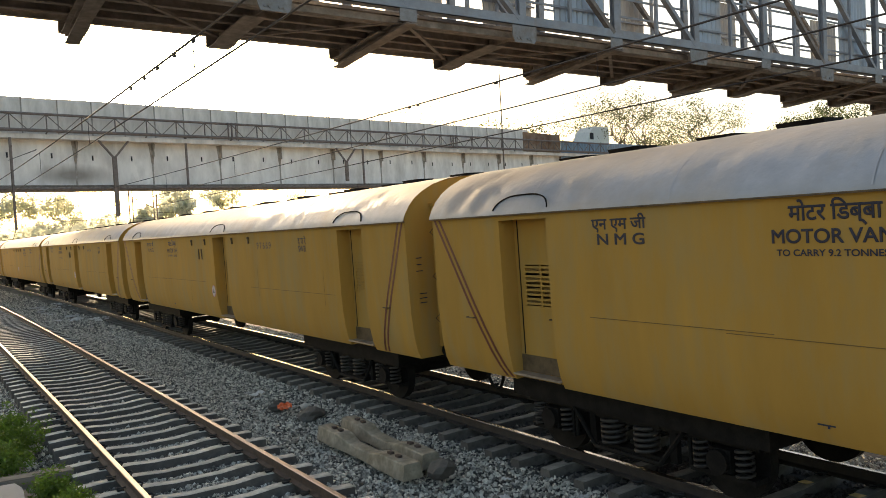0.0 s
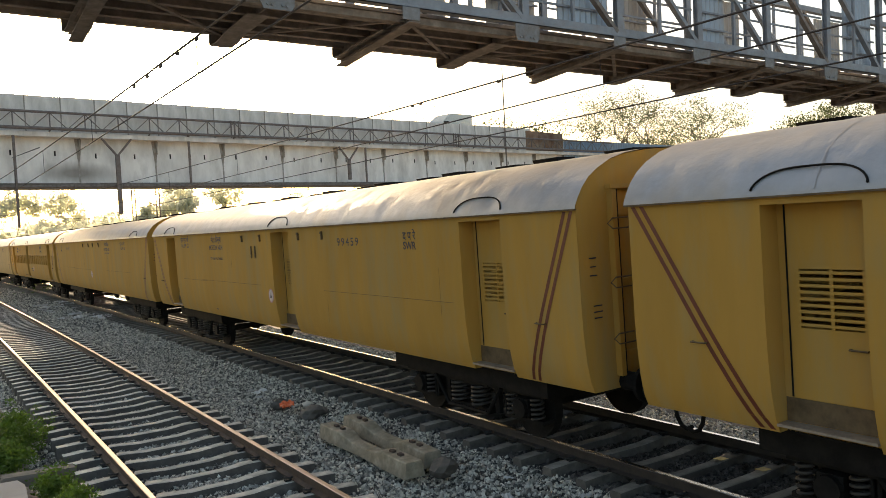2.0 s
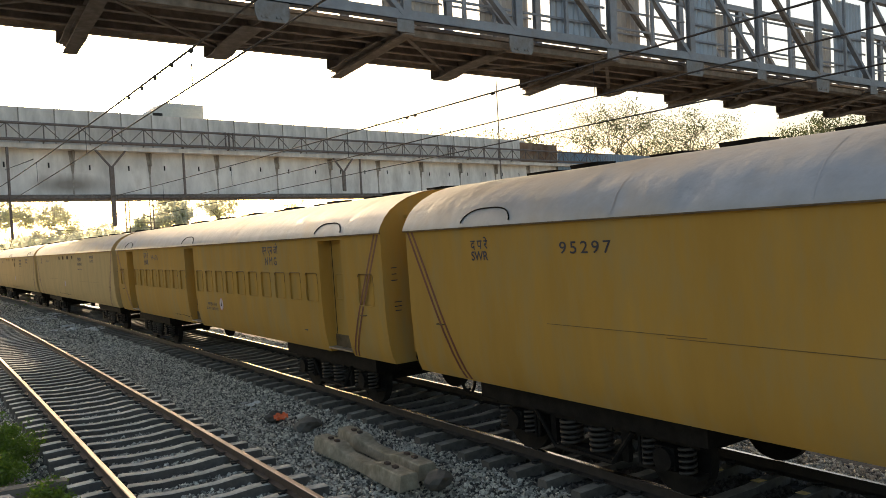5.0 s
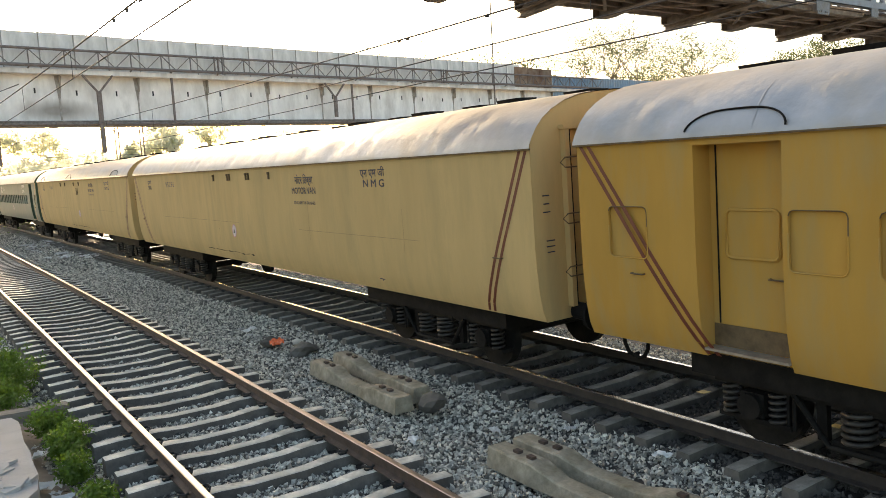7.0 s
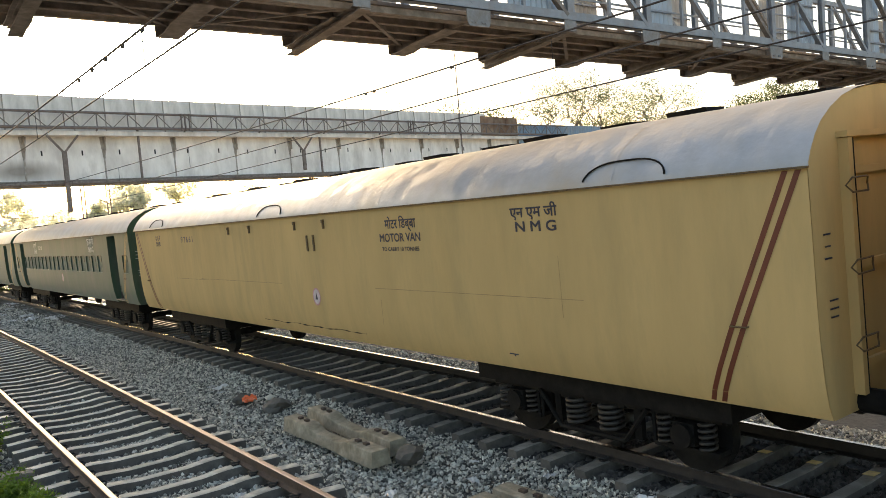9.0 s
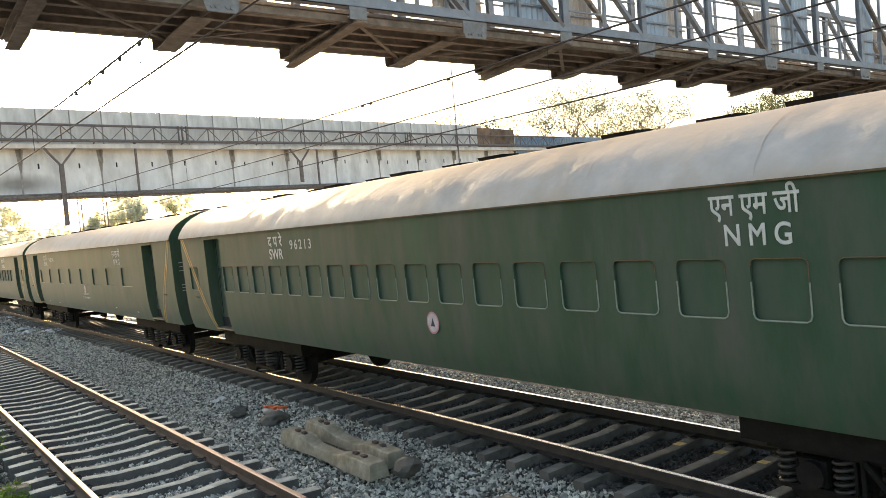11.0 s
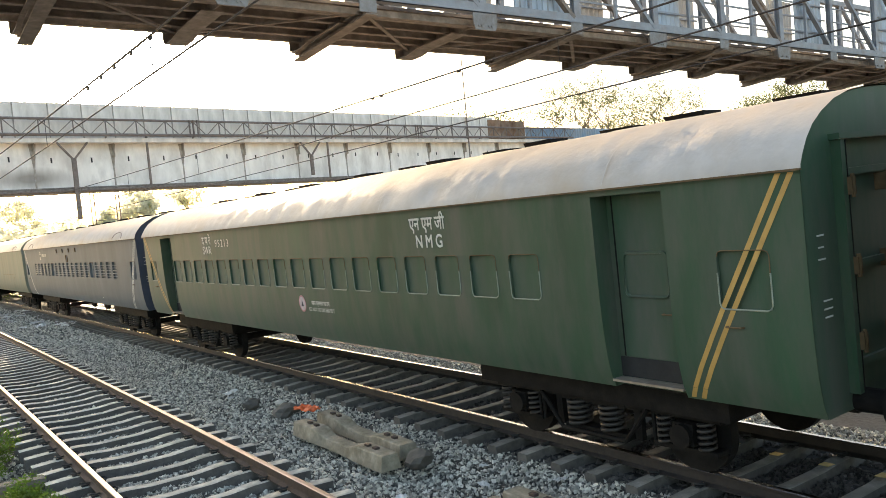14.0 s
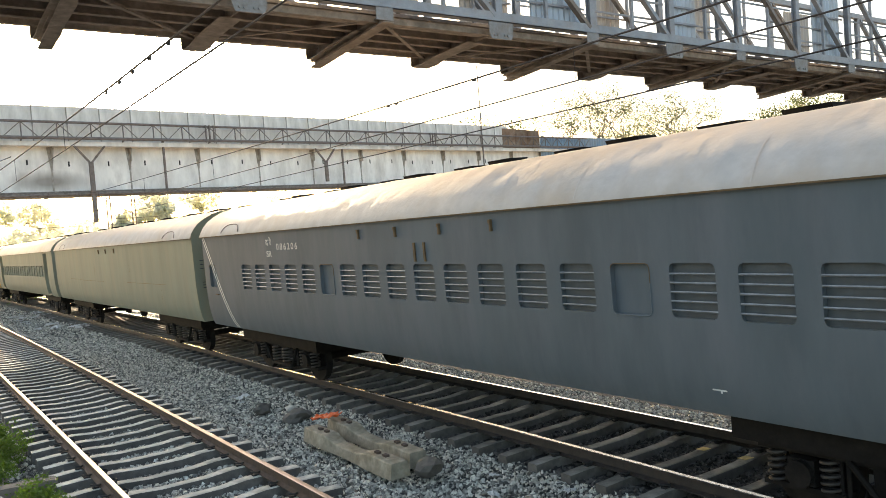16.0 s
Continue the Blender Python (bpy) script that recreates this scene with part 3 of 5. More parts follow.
def sill_bm(w):
    """The worn lower lip of a window well, turned up at both ends; paler on green coaches, as if lit."""
    bm = bmesh.new()
    h, r = (w / 2 - 0.002, 0.05) if w < 0.9 else (w / 2 - 0.03, 0.0)
    pts = [(-1.603, -h + r, PANE_Z0 - 0.003), (-1.603, h - r, PANE_Z0 - 0.003)]
    if r:
        pts = [(-1.603, -h, PANE_Z0 + 0.33), (-1.603, -h, PANE_Z0 + r), (-1.603, -h + 0.3 * r, PANE_Z0 + 0.3 * r)] + pts + [(-1.603, h - 0.3 * r, PANE_Z0 + 0.3 * r), (-1.603, h, PANE_Z0 + r), (-1.603, h, PANE_Z0 + 0.33)]
    tube(bm, pts, 0.008, 5)
    return bm


def head_shade_bm(w):
    """A dark line over the head of a window well, standing for the shadow there."""
    bm = bmesh.new()
    h, r = w / 2 - 0.004, 0.05
    tube(bm, [(-1.602, -h, PANE_Z0 + 0.12), (-1.602, -h, PANE_Z1 - r), (-1.602, -h + 0.3 * r, PANE_Z1 - 0.3 * r), (-1.602, -h + r, PANE_Z1), (-1.602, h - r, PANE_Z1), (-1.602, h - 0.3 * r, PANE_Z1 - 0.3 * r), (-1.602, h, PANE_Z1 - r)], 0.0055, 5)
    return bm


def bars_bm(w, h, n, only):
    bm = bmesh.new()
    for i in (only,):
        z = PANE_Z0 + h * (i + 0.8) / (n + 0.5)
        tube(bm, [(-1.59, -w / 2, z), (-1.59, w / 2, z)], 0.012, 5)
    return bm


def hood_bm():
    """A curved rain strip on the roof above a door."""
    bm = bmesh.new()
    pts = []
    for i in range(21):
        u = -0.5 * math.cos(math.pi * i / 20)
        z = 3.13 + 0.175 * (1 - abs(2 * u) ** 3.2) ** 0.6
        pts.append((roof_x(z) - 0.008, u * 1.05, z))
    tube(bm, pts, 0.010, 5)
    return bm


def roof_x(z):
    for (x0, z0), (x1, z1) in zip(ROOF_PROF, ROOF_PROF[1:]):
        if z <= z1:
            return -(x0 + (x1 - x0) * (z - z0) / (z1 - z0))
    return 0.0


def stripe_bm(y0, y1, w=0.055):
    """A pair of slanting stripes from the cornice (y0) to the sill (y1)."""
    bm = bmesh.new()
    zs = [3.05, 2.6, 2.1, 1.9, 1.6, 1.3, 1.1, 0.97]
    for o in (0, 0.115):
        rows = []
        for z in zs:
            f = (3.05 - z) / 2.08
            y = y0 + (y1 - y0) * f + o
            x = -side_x(z) - 0.004
            rows.append((bm.verts.new((x, y, z)), bm.verts.new((x, y + w, z))))
        for p, q in zip(rows, rows[1:]):
            bm.faces.new((p[0], p[1], q[1], q[0]))
    return bm


def spring_bm(radius=0.085, wire=0.019):
    bm = bmesh.new()
    tube(bm, [(radius * math.cos(a * 0.7), radius * math.sin(a * 0.7), a / 45 * 0.32) for a in range(46)], wire, 5)
    return bm


def axle_box_bm():
    """A domed axle box cover, facing +x."""
    bm = bmesh.new()
    n = 14
    rows = [[bm.verts.new((x, r * math.cos(i * math.tau / n), r * math.sin(i * math.tau / n))) for i in range(n)] for x, r in ((0, 0.12), (0.05, 0.12), (0.065, 0.10), (0.07, 0.04))]
    for p, q in zip(rows, rows[1:]):
        for i in range(n):
            bm.faces.new((p[i], p[(i + 1) % n], q[(i + 1) % n], q[i]))
    bm.faces.new(rows[0][::-1])
    bm.faces.new(rows[-1])
    return bm


def wheel_bm():
    bm = bmesh.new()
    cylinder(bm, (-0.065, 0, 0), (1, 0, 0), 0.44, 0.13, 28)
    cylinder(bm, (-0.09, 0, 0), (1, 0, 0), 0.15, 0.05, 14)
    return bm


def bogie_frame_bm():
    bm = bmesh.new()
    for sx in (-1, 1):
        x = sx * 1.02
        box(bm, x - 0.09, x + 0.09, -1.75, 1.75, 0.62, 0.76)
        for y in (-0.95, -0.88, 0.88, 0.95):
            tube(bm, [(x + sx * 0.06, y, 0.28), (x + sx * 0.06, y, 0.66)], 0.022, 6)
        tube(bm, [(x + sx * 0.12, -0.85, 0.66), (x + sx * 0.12, -0.5, 0.24), (x + sx * 0.12, 0.5, 0.24), (x + sx * 0.12, 0.85, 0.66)], 0.03, 6)
        box(bm, x - 0.08, x + 0.08, -0.5, 0.5, 0.22, 0.30)      # spring plank
        for y in (-0.62, 0.62):
            bar(bm, (x, y, 0.25), (x, y * 1.02, 0.7), 0.07, 0.10)
        box(bm, x - 0.1, x + 0.1, -0.5, 0.5, 0.60, 0.70)
        for y in (-1.3, 1.3):
            box(bm, x - 0.12, x + 0.12, y - 0.13, y + 0.13, 0.34, 0.58)
            cylinder(bm, (x + sx * 0.02, y, 0.45), (sx, 0, 0), 0.13, 0.16, 12)
            box(bm, x - 0.10, x + 0.10, y - 0.40, y + 0.40, 0.27, 0.32)
    box(bm, -1.02, 1.02, -0.35, 0.35, 0.62, 0.8)
    for y in (-1.7, 1.7):
        box(bm, -1.05, 1.05, y - 0.06, y + 0.06, 0.6, 0.72)
    for y in (-1.3, 1.3):
        tube(bm, [(-0.9, y, 0.45), (0.9, y, 0.45)], 0.08, 10)
    return bm


def bogie(parent, y):
    b = part("bogie", cached(("bogie_frame",), bogie_frame_bm, BLACK), None, parent, m=pose(0, y, -0.03))
    for sx in (-1, 1):
        for yy in (-1.3, 1.3):
            part("wheel", cached(("wheel",), wheel_bm, BLACK, False), None, b, m=pose(sx * 0.86, yy, 0.44))
        for yy in (-0.26, 0.26):
            part("spring", cached(("bolster_spring",), lambda: spring_bm(0.135, 0.024), SPRING, True), None, b, "wide bolster spring", m=pose(sx * 1.07, yy, 0.31))
        for yy in (-1.3, 1.3):
            part("axle_box", cached(("axle_box",), axle_box_bm, AXLE), None, b, "round axle box cover", m=pose(sx * 1.1, yy, 0.45, 0, 0, 0 if sx > 0 else 180))
        for yy in (-1.56, -1.04, 1.04, 1.56):
            part("spring", cached(("spring",), spring_bm, SPRING, True), None, b, m=pose(sx * 1.08, yy, 0.31))
    return b


def underframe_bm():
    bm = bmesh.new()
    box(bm, -0.9, 0.9, 0.05, LENGTH - 0.05, 0.86, 0.93)
    for y in (3.1, LENGTH - 3.1):
        box(bm, -1.22, 1.22, y - 1.95, y + 1.95, 0.66, 0.935)
    for y in (5.6, 13.2):
        box(bm, -0.9, 0.9, y - 0.08, y + 0.08, 0.78, 0.87)
    return bm


def tank_bm():
    bm = bmesh.new()
    cylinder(bm, (0.5, 7.2, 0.74), (0, 1, 0), 0.14, 1.1, 12)
    return bm


FACE_OUT = Matrix(((0, 0, -1, 0), (-1, 0, 0, 0), (0, 1, 0, 0), (0, 0, 0, 1)))


def lettering(parent, words, y, z, size, mat, width, bold=0.022):
    """Painted words on the side; y, z is the start of the line."""
    cu = bpy.data.curves.new("lettering", "FONT")
    cu.body, cu.size = words, size
    digits = words.isdigit()
    cu.bevel_depth, cu.bevel_resolution = (0.008 if digits else bold) * size, 0
    cu.space_character = 1.35 if digits else 1.0
    cu.materials.append(mat)
    ob = new("lettering", cu)
    bpy.context.view_layer.update()
    stretch = width / max(ob.dimensions.x, 0.01)
    ob.parent = parent
    ob.matrix_basis = pose(-side_x(z) - 0.0045, y, z) @ FACE_OUT @ Matrix.Diagonal((stretch, 1, 0.3, 1))
    return ob


def emblem(parent, y, z):
    bm = bmesh.new()
    n = 24
    for r0, r1, mi in ((0.0, 0.115, 0), (0.115, 0.14, 1)):
        a = [bm.verts.new((0, r1 * math.cos(i * math.tau / n), r1 * 1.1 * math.sin(i * math.tau / n))) for i in range(n)]
        if r0 == 0:
            bm.faces.new(a).material_index = mi
        else:
            b = [bm.verts.new((0, r0 * math.cos(i * math.tau / n), r0 * 1.1 * math.sin(i * math.tau / n))) for i in range(n)]
            for i in range(n):
                bm.faces.new((a[i], a[(i + 1) % n], b[(i + 1) % n], b[i])).material_index = mi
    v = [bm.verts.new((-0.002, yy, zz)) for yy, zz in ((-0.05, -0.05), (0.05, -0.05), (0.02, 0.02), (0, 0.07), (-0.02, 0.02))]
    bm.faces.new(v).material_index = 2
    part("emblem", bm, [LILAC, ROSE, INK], parent, "round pale emblem with a rose rim", m=pose(-side_x(z) - 0.006, y, z, 0, -4 if z < 1.6 else 0, 0))


def hinge_bm():
    bm = bmesh.new()
    box(bm, -1.635, -1.6, -0.015, 0.015, -0.08, 0.07)
    box(bm, -1.645, -1.625, -0.02, 0.02, 0.02, 0.07)
    return bm


def handle_bm():
    bm = bmesh.new()
    tube(bm, [(-1.6, -0.08, 0), (-1.64, -0.08, 0), (-1.64, 0.08, 0), (-1.6, 0.08, 0)], 0.009, 5)
    return bm


def ventilator_bm():
    bm = bmesh.new()
    extrude_profile(bm, ((-0.15, 0.0), (-0.18, 0.055), (0.18, 0.055), (0.15, 0.0)), -0.27, 0.27, closed=True)
    for y in (-0.2, 0.2):
        box(bm, -0.1, 0.1, y - 0.03, y + 0.03, -0.06, 0.0)
    return bm


def coach(kind, paint, roof, stripe, ink, front_doors, windows, barred, words, hangers, emblem_at, seed, label, hoods=(1.9, 17.5), bars=(), scrape=None, marks=()):
    c = tagged(new("railway_coach"), label, "railway coach", "coaches of the passing train")
    panes = list(windows) + list(barred)
    end_paint = BLUE_END if paint is BLUE else paint
    seam = SEAM_PALE if paint is CREAM else SEAM
    key = (tuple(front_doors), tuple(panes))
    body = part("body", cached(("body", key, paint.name), lambda: body_bm(front_doors, panes, 0.06 if barred else 0.035), paint, "angle"), None, c)
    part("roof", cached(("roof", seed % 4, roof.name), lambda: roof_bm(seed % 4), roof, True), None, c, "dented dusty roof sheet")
    for i in range(1, 9):
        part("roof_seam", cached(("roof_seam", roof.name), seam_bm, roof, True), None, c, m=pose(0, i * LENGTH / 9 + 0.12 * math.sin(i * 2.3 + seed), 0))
    part("underframe", cached(("underframe",), underframe_bm, BLACK), None, c, "black underframe")
    part("floor_plate", cached(("floor_plate",), lambda: boxes((-1.36, 1.46, 0.02, LENGTH - 0.02, 0.935, 0.96)), BLACK), None, c)
    # shadow line under the roof edge put into the drip rail's dark colour
    part("drip_rail", cached(("drip_rail",), lambda: boxes((-1.646, -1.606, -0.02, LENGTH + 0.02, 3.058, 3.076)), IRON), None, c, "drip rail along the eaves, dark as the shadow line there")
    part("air_tank", cached(("air_tank",), tank_bm, BLACK), None, c)
    for at, fl in ((-0.005, 0), (LENGTH + 0.005, 180)):
        e = part("end_wall", cached(("end_wall", end_paint.name), end_bm, end_paint), None, c, m=pose(0, at, 0, 0, 0, fl))
        part("gangway", cached(("gangway", end_paint.name), gangway_bm, end_paint), None, e, "blanked gangway door")
        for x in (-1.08, 1.08):
            part("gangway_post", cached(("gangway_post", end_paint.name), lambda: boxes((-0.035, 0.035, -0.09, 0.0, 1.1, 3.275)), end_paint), None, e, m=pose(x, 0, 0))
        part("gangway_lintel", cached(("gangway_lintel", end_paint.name), lambda: boxes((-1.14, 1.14, -0.10, 0, 3.28, 3.33)), end_paint), None, e)
        for z in (1.35, 2.2, 3.0):
            part("latch_bar", cached(("latch_bar", end_paint.name), lambda: boxes((-1.04, 1.04, -0.06, -0.02, -0.03, 0.03)), end_paint), None, e, m=pose(0, 0, z))
        for x, z in ((-1.04, 1.55), (-1.04, 2.2), (-1.04, 2.88), (0.0, 1.55), (0.0, 2.2), (0.0, 2.88)):
            if kind == "carriage":
                part("hinge", cached(("hinge",), hinge_block_bm, IRON), None, e, m=pose(x * 0.98 - 0.42 * (x == 0), 0, z))
            else:
                part("grab_rail", cached(("grab_rail",), end_rod_bm, IRON), None, e, m=pose(x, 0, z))
        part("door_gap", cached(("door_gap",), lambda: boxes((-1.046, -1.032, -0.094, -0.021, 1.12, 3.27)), BLACK), None, e)
        for x in (-0.98, 0.98):
            part("buffer", cached(("buffer",), buffer_bm, BLACK), None, e, m=pose(x, 0, 1.02))
        part("coupler", cached(("coupler",), coupler_bm, BLACK), None, e)
    bogie(c, 3.1)
    bogie(c, LENGTH - 3.1)
    for i, (a, b) in enumerate(front_doors):
        w = b - a
        d = part("door", cached(("door", round(w, 2), kind, paint.name), lambda: leaf_bm(a, b, kind != "motor"), paint), None, c, m=pose(0, (a + b) / 2, 0))
        if kind == "motor":
            part("louvre", cached(("louvre", paint.name), louvre_bm, [paint, DARK]), None, d, m=pose(0, -0.03, 0))
        part("door_handle", cached(("door_handle",), handle_bm, IRON), None, d, m=pose(0.235, -w / 2 + 0.2, 1.75))
        if roof is ROOF:
            part("rain_strip", cached(("rain_strip",), hood_bm, BLACK, True), None, c, m=pose(0, (a + b) / 2, 0))
        part("door_step", cached(("door_step", round(w, 2), paint.name), lambda: step_bm(w), [BLACK, STEP, DARK if paint is GREEN else IRON]), None, c, "worn steel step with a dark panel for the shade of its well", m=pose(0, (a + b) / 2, 0))
    if not front_doors:
        for y in hoods:
            part("rain_strip", cached(("rain_strip", roof.name), hood_bm, BLACK if roof is ROOF else PIPE, True), None, c, m=pose(0, y, 0))
    for y, w in windows:
        q = part("window", cached(("window", round(w, 2), paint.name), lambda: pane_bm(w, 0.06 if paint is BLUE else 0.035), paint), None, c, "plated-over window", m=pose(0, y, 0))
        part("window_sill", cached(("window_sill", round(w, 2), paint.name), lambda: sill_bm(w), LIP if paint is GREEN else paint), None, q)
        if w < 0.9:
            part("window_gasket", cached(("window_gasket", round(w, 2)), lambda: head_shade_bm(w), DARK if paint is GREEN else IRON), None, q)
    for y, w in barred:
        q = part("window", cached(("barred", round(w, 2)), lambda: pane_bm(w, 0.06), SHUTTER), None, c, "dim window behind horizontal bars", m=pose(0, y, 0))
        for i in range(5):
            part("window_bar", cached(("window_bar", i, round(w, 2), paint.name), lambda: bars_bm(w, 0.49, 5, i), BAR), None, q)
    if stripe is not None:
        part("stripe", cached(("stripe_front", kind, stripe.name), lambda: stripe_bm(0.05, {"motor": 0.93, "plain": 1.0}.get(kind, 1.2)), stripe), None, c, "pair of slanting painted stripes")
        part("stripe", cached(("stripe_rear", kind, stripe.name), lambda: stripe_bm(19.22, {"motor": 17.9, "plain": 18.08}.get(kind, 17.7)), stripe), None, c, "pair of slanting painted stripes")
        for y in (0.72, 18.6):
            part("handle", cached(("handle",), handle_bm, IRON), None, c, m=pose(0, y, 1.72))
    for wd, y, z, size, st in words:
        lettering(body, wd, y, z, size, ink, st)
    for y in hangers:
        part("bracket", cached(("bracket",), hinge_bm, IRON), None, c, m=pose(0, y, 2.9))
    if emblem_at:
        emblem(c, *emblem_at)
    if kind in ("motor", "plain"):
        for i in range(3):
            y = (3.0, 6.6, 11.8, 14.7, 15.1)[i] + 0.25 * math.sin(seed * 3 + i)
            z0, z1 = ((2.0, 2.45), (1.62, 2.3), (1.66, 2.35), (1.3, 1.7), (2.2, 2.42))[(i + seed) % 5]
            part("weld_seam", cached(("weld_seam", i, seed % 4, seam.name), lambda: boxes((-1.602, -1.6, -0.002, 0.002, z0, z1)), seam), None, c, m=pose(0, y, 0))
        for i, (a, b) in enumerate(((2.6, 6.9), (10.2, 14.5), (14.0, 16.3))):
            z = (1.86, 1.84, 1.87)[(i + seed) % 3]
            x = -side_x(z)
            part("weld_seam", cached(("weld_seam_long", i, seed % 3, seam.name), lambda: boxes((x - 0.003, x - 0.0005, a, b, z - 0.004, z + 0.004)), seam), None, c)
    if scrape:
        part("scrape", scrape_bm(*scrape, seed), BLACK, c, "black scrape mark")
    for y in bars:
        part("notice_bar", cached(("notice_bar",), lambda: boxes((-1.622, -1.602, -0.022, 0.022, 2.45, 2.72)), IRON), None, c, m=pose(0, y, 0))
    for y, z in marks:   # small painted signs low on the side
        part("painted_mark", cached(("painted_mark", ink.name), lambda: boxes((-0.003, 0.0, -0.08, 0.08, 0.0, 0.014), (-0.003, 0.0, -0.03, -0.01, -0.02, 0.0)), ink), None, c, m=pose(-side_x(z) - 0.003, y, z))
    for x, z0, ln in ((-1.40, 2.5, 0.16), (-1.40, 2.4, 0.13), (-1.40, 2.3, 0.17), (-1.36, 1.95, 0.2), (-1.36, 1.88, 0.2), (-1.36, 1.81, 0.18)):
        part("notice_mark", cached(("notice_mark", ln, ink.name), lambda: boxes((-ln / 3, ln / 3, -0.012, -0.008, -0.007, 0.007)), ink), None, c, m=pose(x, -0.005, z0))
    for i in range(15):
        part("ventilator", cached(("ventilator",), ventilator_bm, BLACK), None, c, m=pose(0.22 + 0.12 * (-1) ** i, 1.0 + i * 1.24, 3.77))
    return c


MOTOR = (("\u092e\u094b\u091f\u0930 \u093f\u0921\u092c\u094d\u092c\u093e", 0.22), ("MOTOR VAN", 0.21))
NMG = (("\u090f\u0928 \u090f\u092e \u091c\u0940", 0.2), ("N M G", 0.22))
SWR = (("\u0926 \u092a \u0930\u0947", 0.2), ("SWR", 0.22))


CC = ("\u0935\u0939\u0928 \u0915\u094d\u0937\u092e\u0924\u093e 92 \u091f\u0928", "CC NOT TO EXCEED 92 T")


def words_of(swr, number, digits, nmg, motor, big=1.0, nz=2.665, mz=2.64, tz=2.52, load="TO CARRY 9.2 TONNES"):
    """Lines of lettering: words, start along the side, baseline, size, width."""
    out = []
    if swr:
        out += [(SWR[0][0], swr, 2.80 - 0.02 * big, 0.17 * big, 0.38 * big), (SWR[1][0], swr, 2.63 - 0.16 * (big - 1), 0.165 * big, 0.37 * big)]
    if number:
        out += [(digits, number, 2.70, 0.195 * (2 + big) / 3, 0.82)]
    if nmg:
        wide = big > 1.2
        out += [(NMG[0][0], nmg, nz + 0.165 * big, 0.17 * big, 0.86 if wide else 0.79), (NMG[1][0], nmg - (0.12 if wide else 0.06), nz, 0.165 * big, 0.63 if wide else 0.68)]
    if motor:
        out += [(MOTOR[0][0], motor - 0.18, mz + 0.19, 0.19, 0.8), (MOTOR[1][0], motor, mz, 0.165, 1.05), (load, motor - 0.05, tz, 0.078, 0.96)]
    return out


def limit_words(y, z):
    """The loading limit, in two lines."""
    return [(CC[0], y - 0.14, z + 0.115, 0.10, 0.68), (CC[1], y, z, 0.095, 0.96)]


FRONT, MID, REAR = (1.42, 2.35), (8.43, 9.40), (16.95, 17.87)
HANG = (6.8, 7.9, 10.0, 11.15)
W = 0.53
ROW = [(2.74 + 0.772 * i, W) for i in range(19)]   # clear of the end doors
ROW_GREEN = ROW[1:]
TRAIN = []


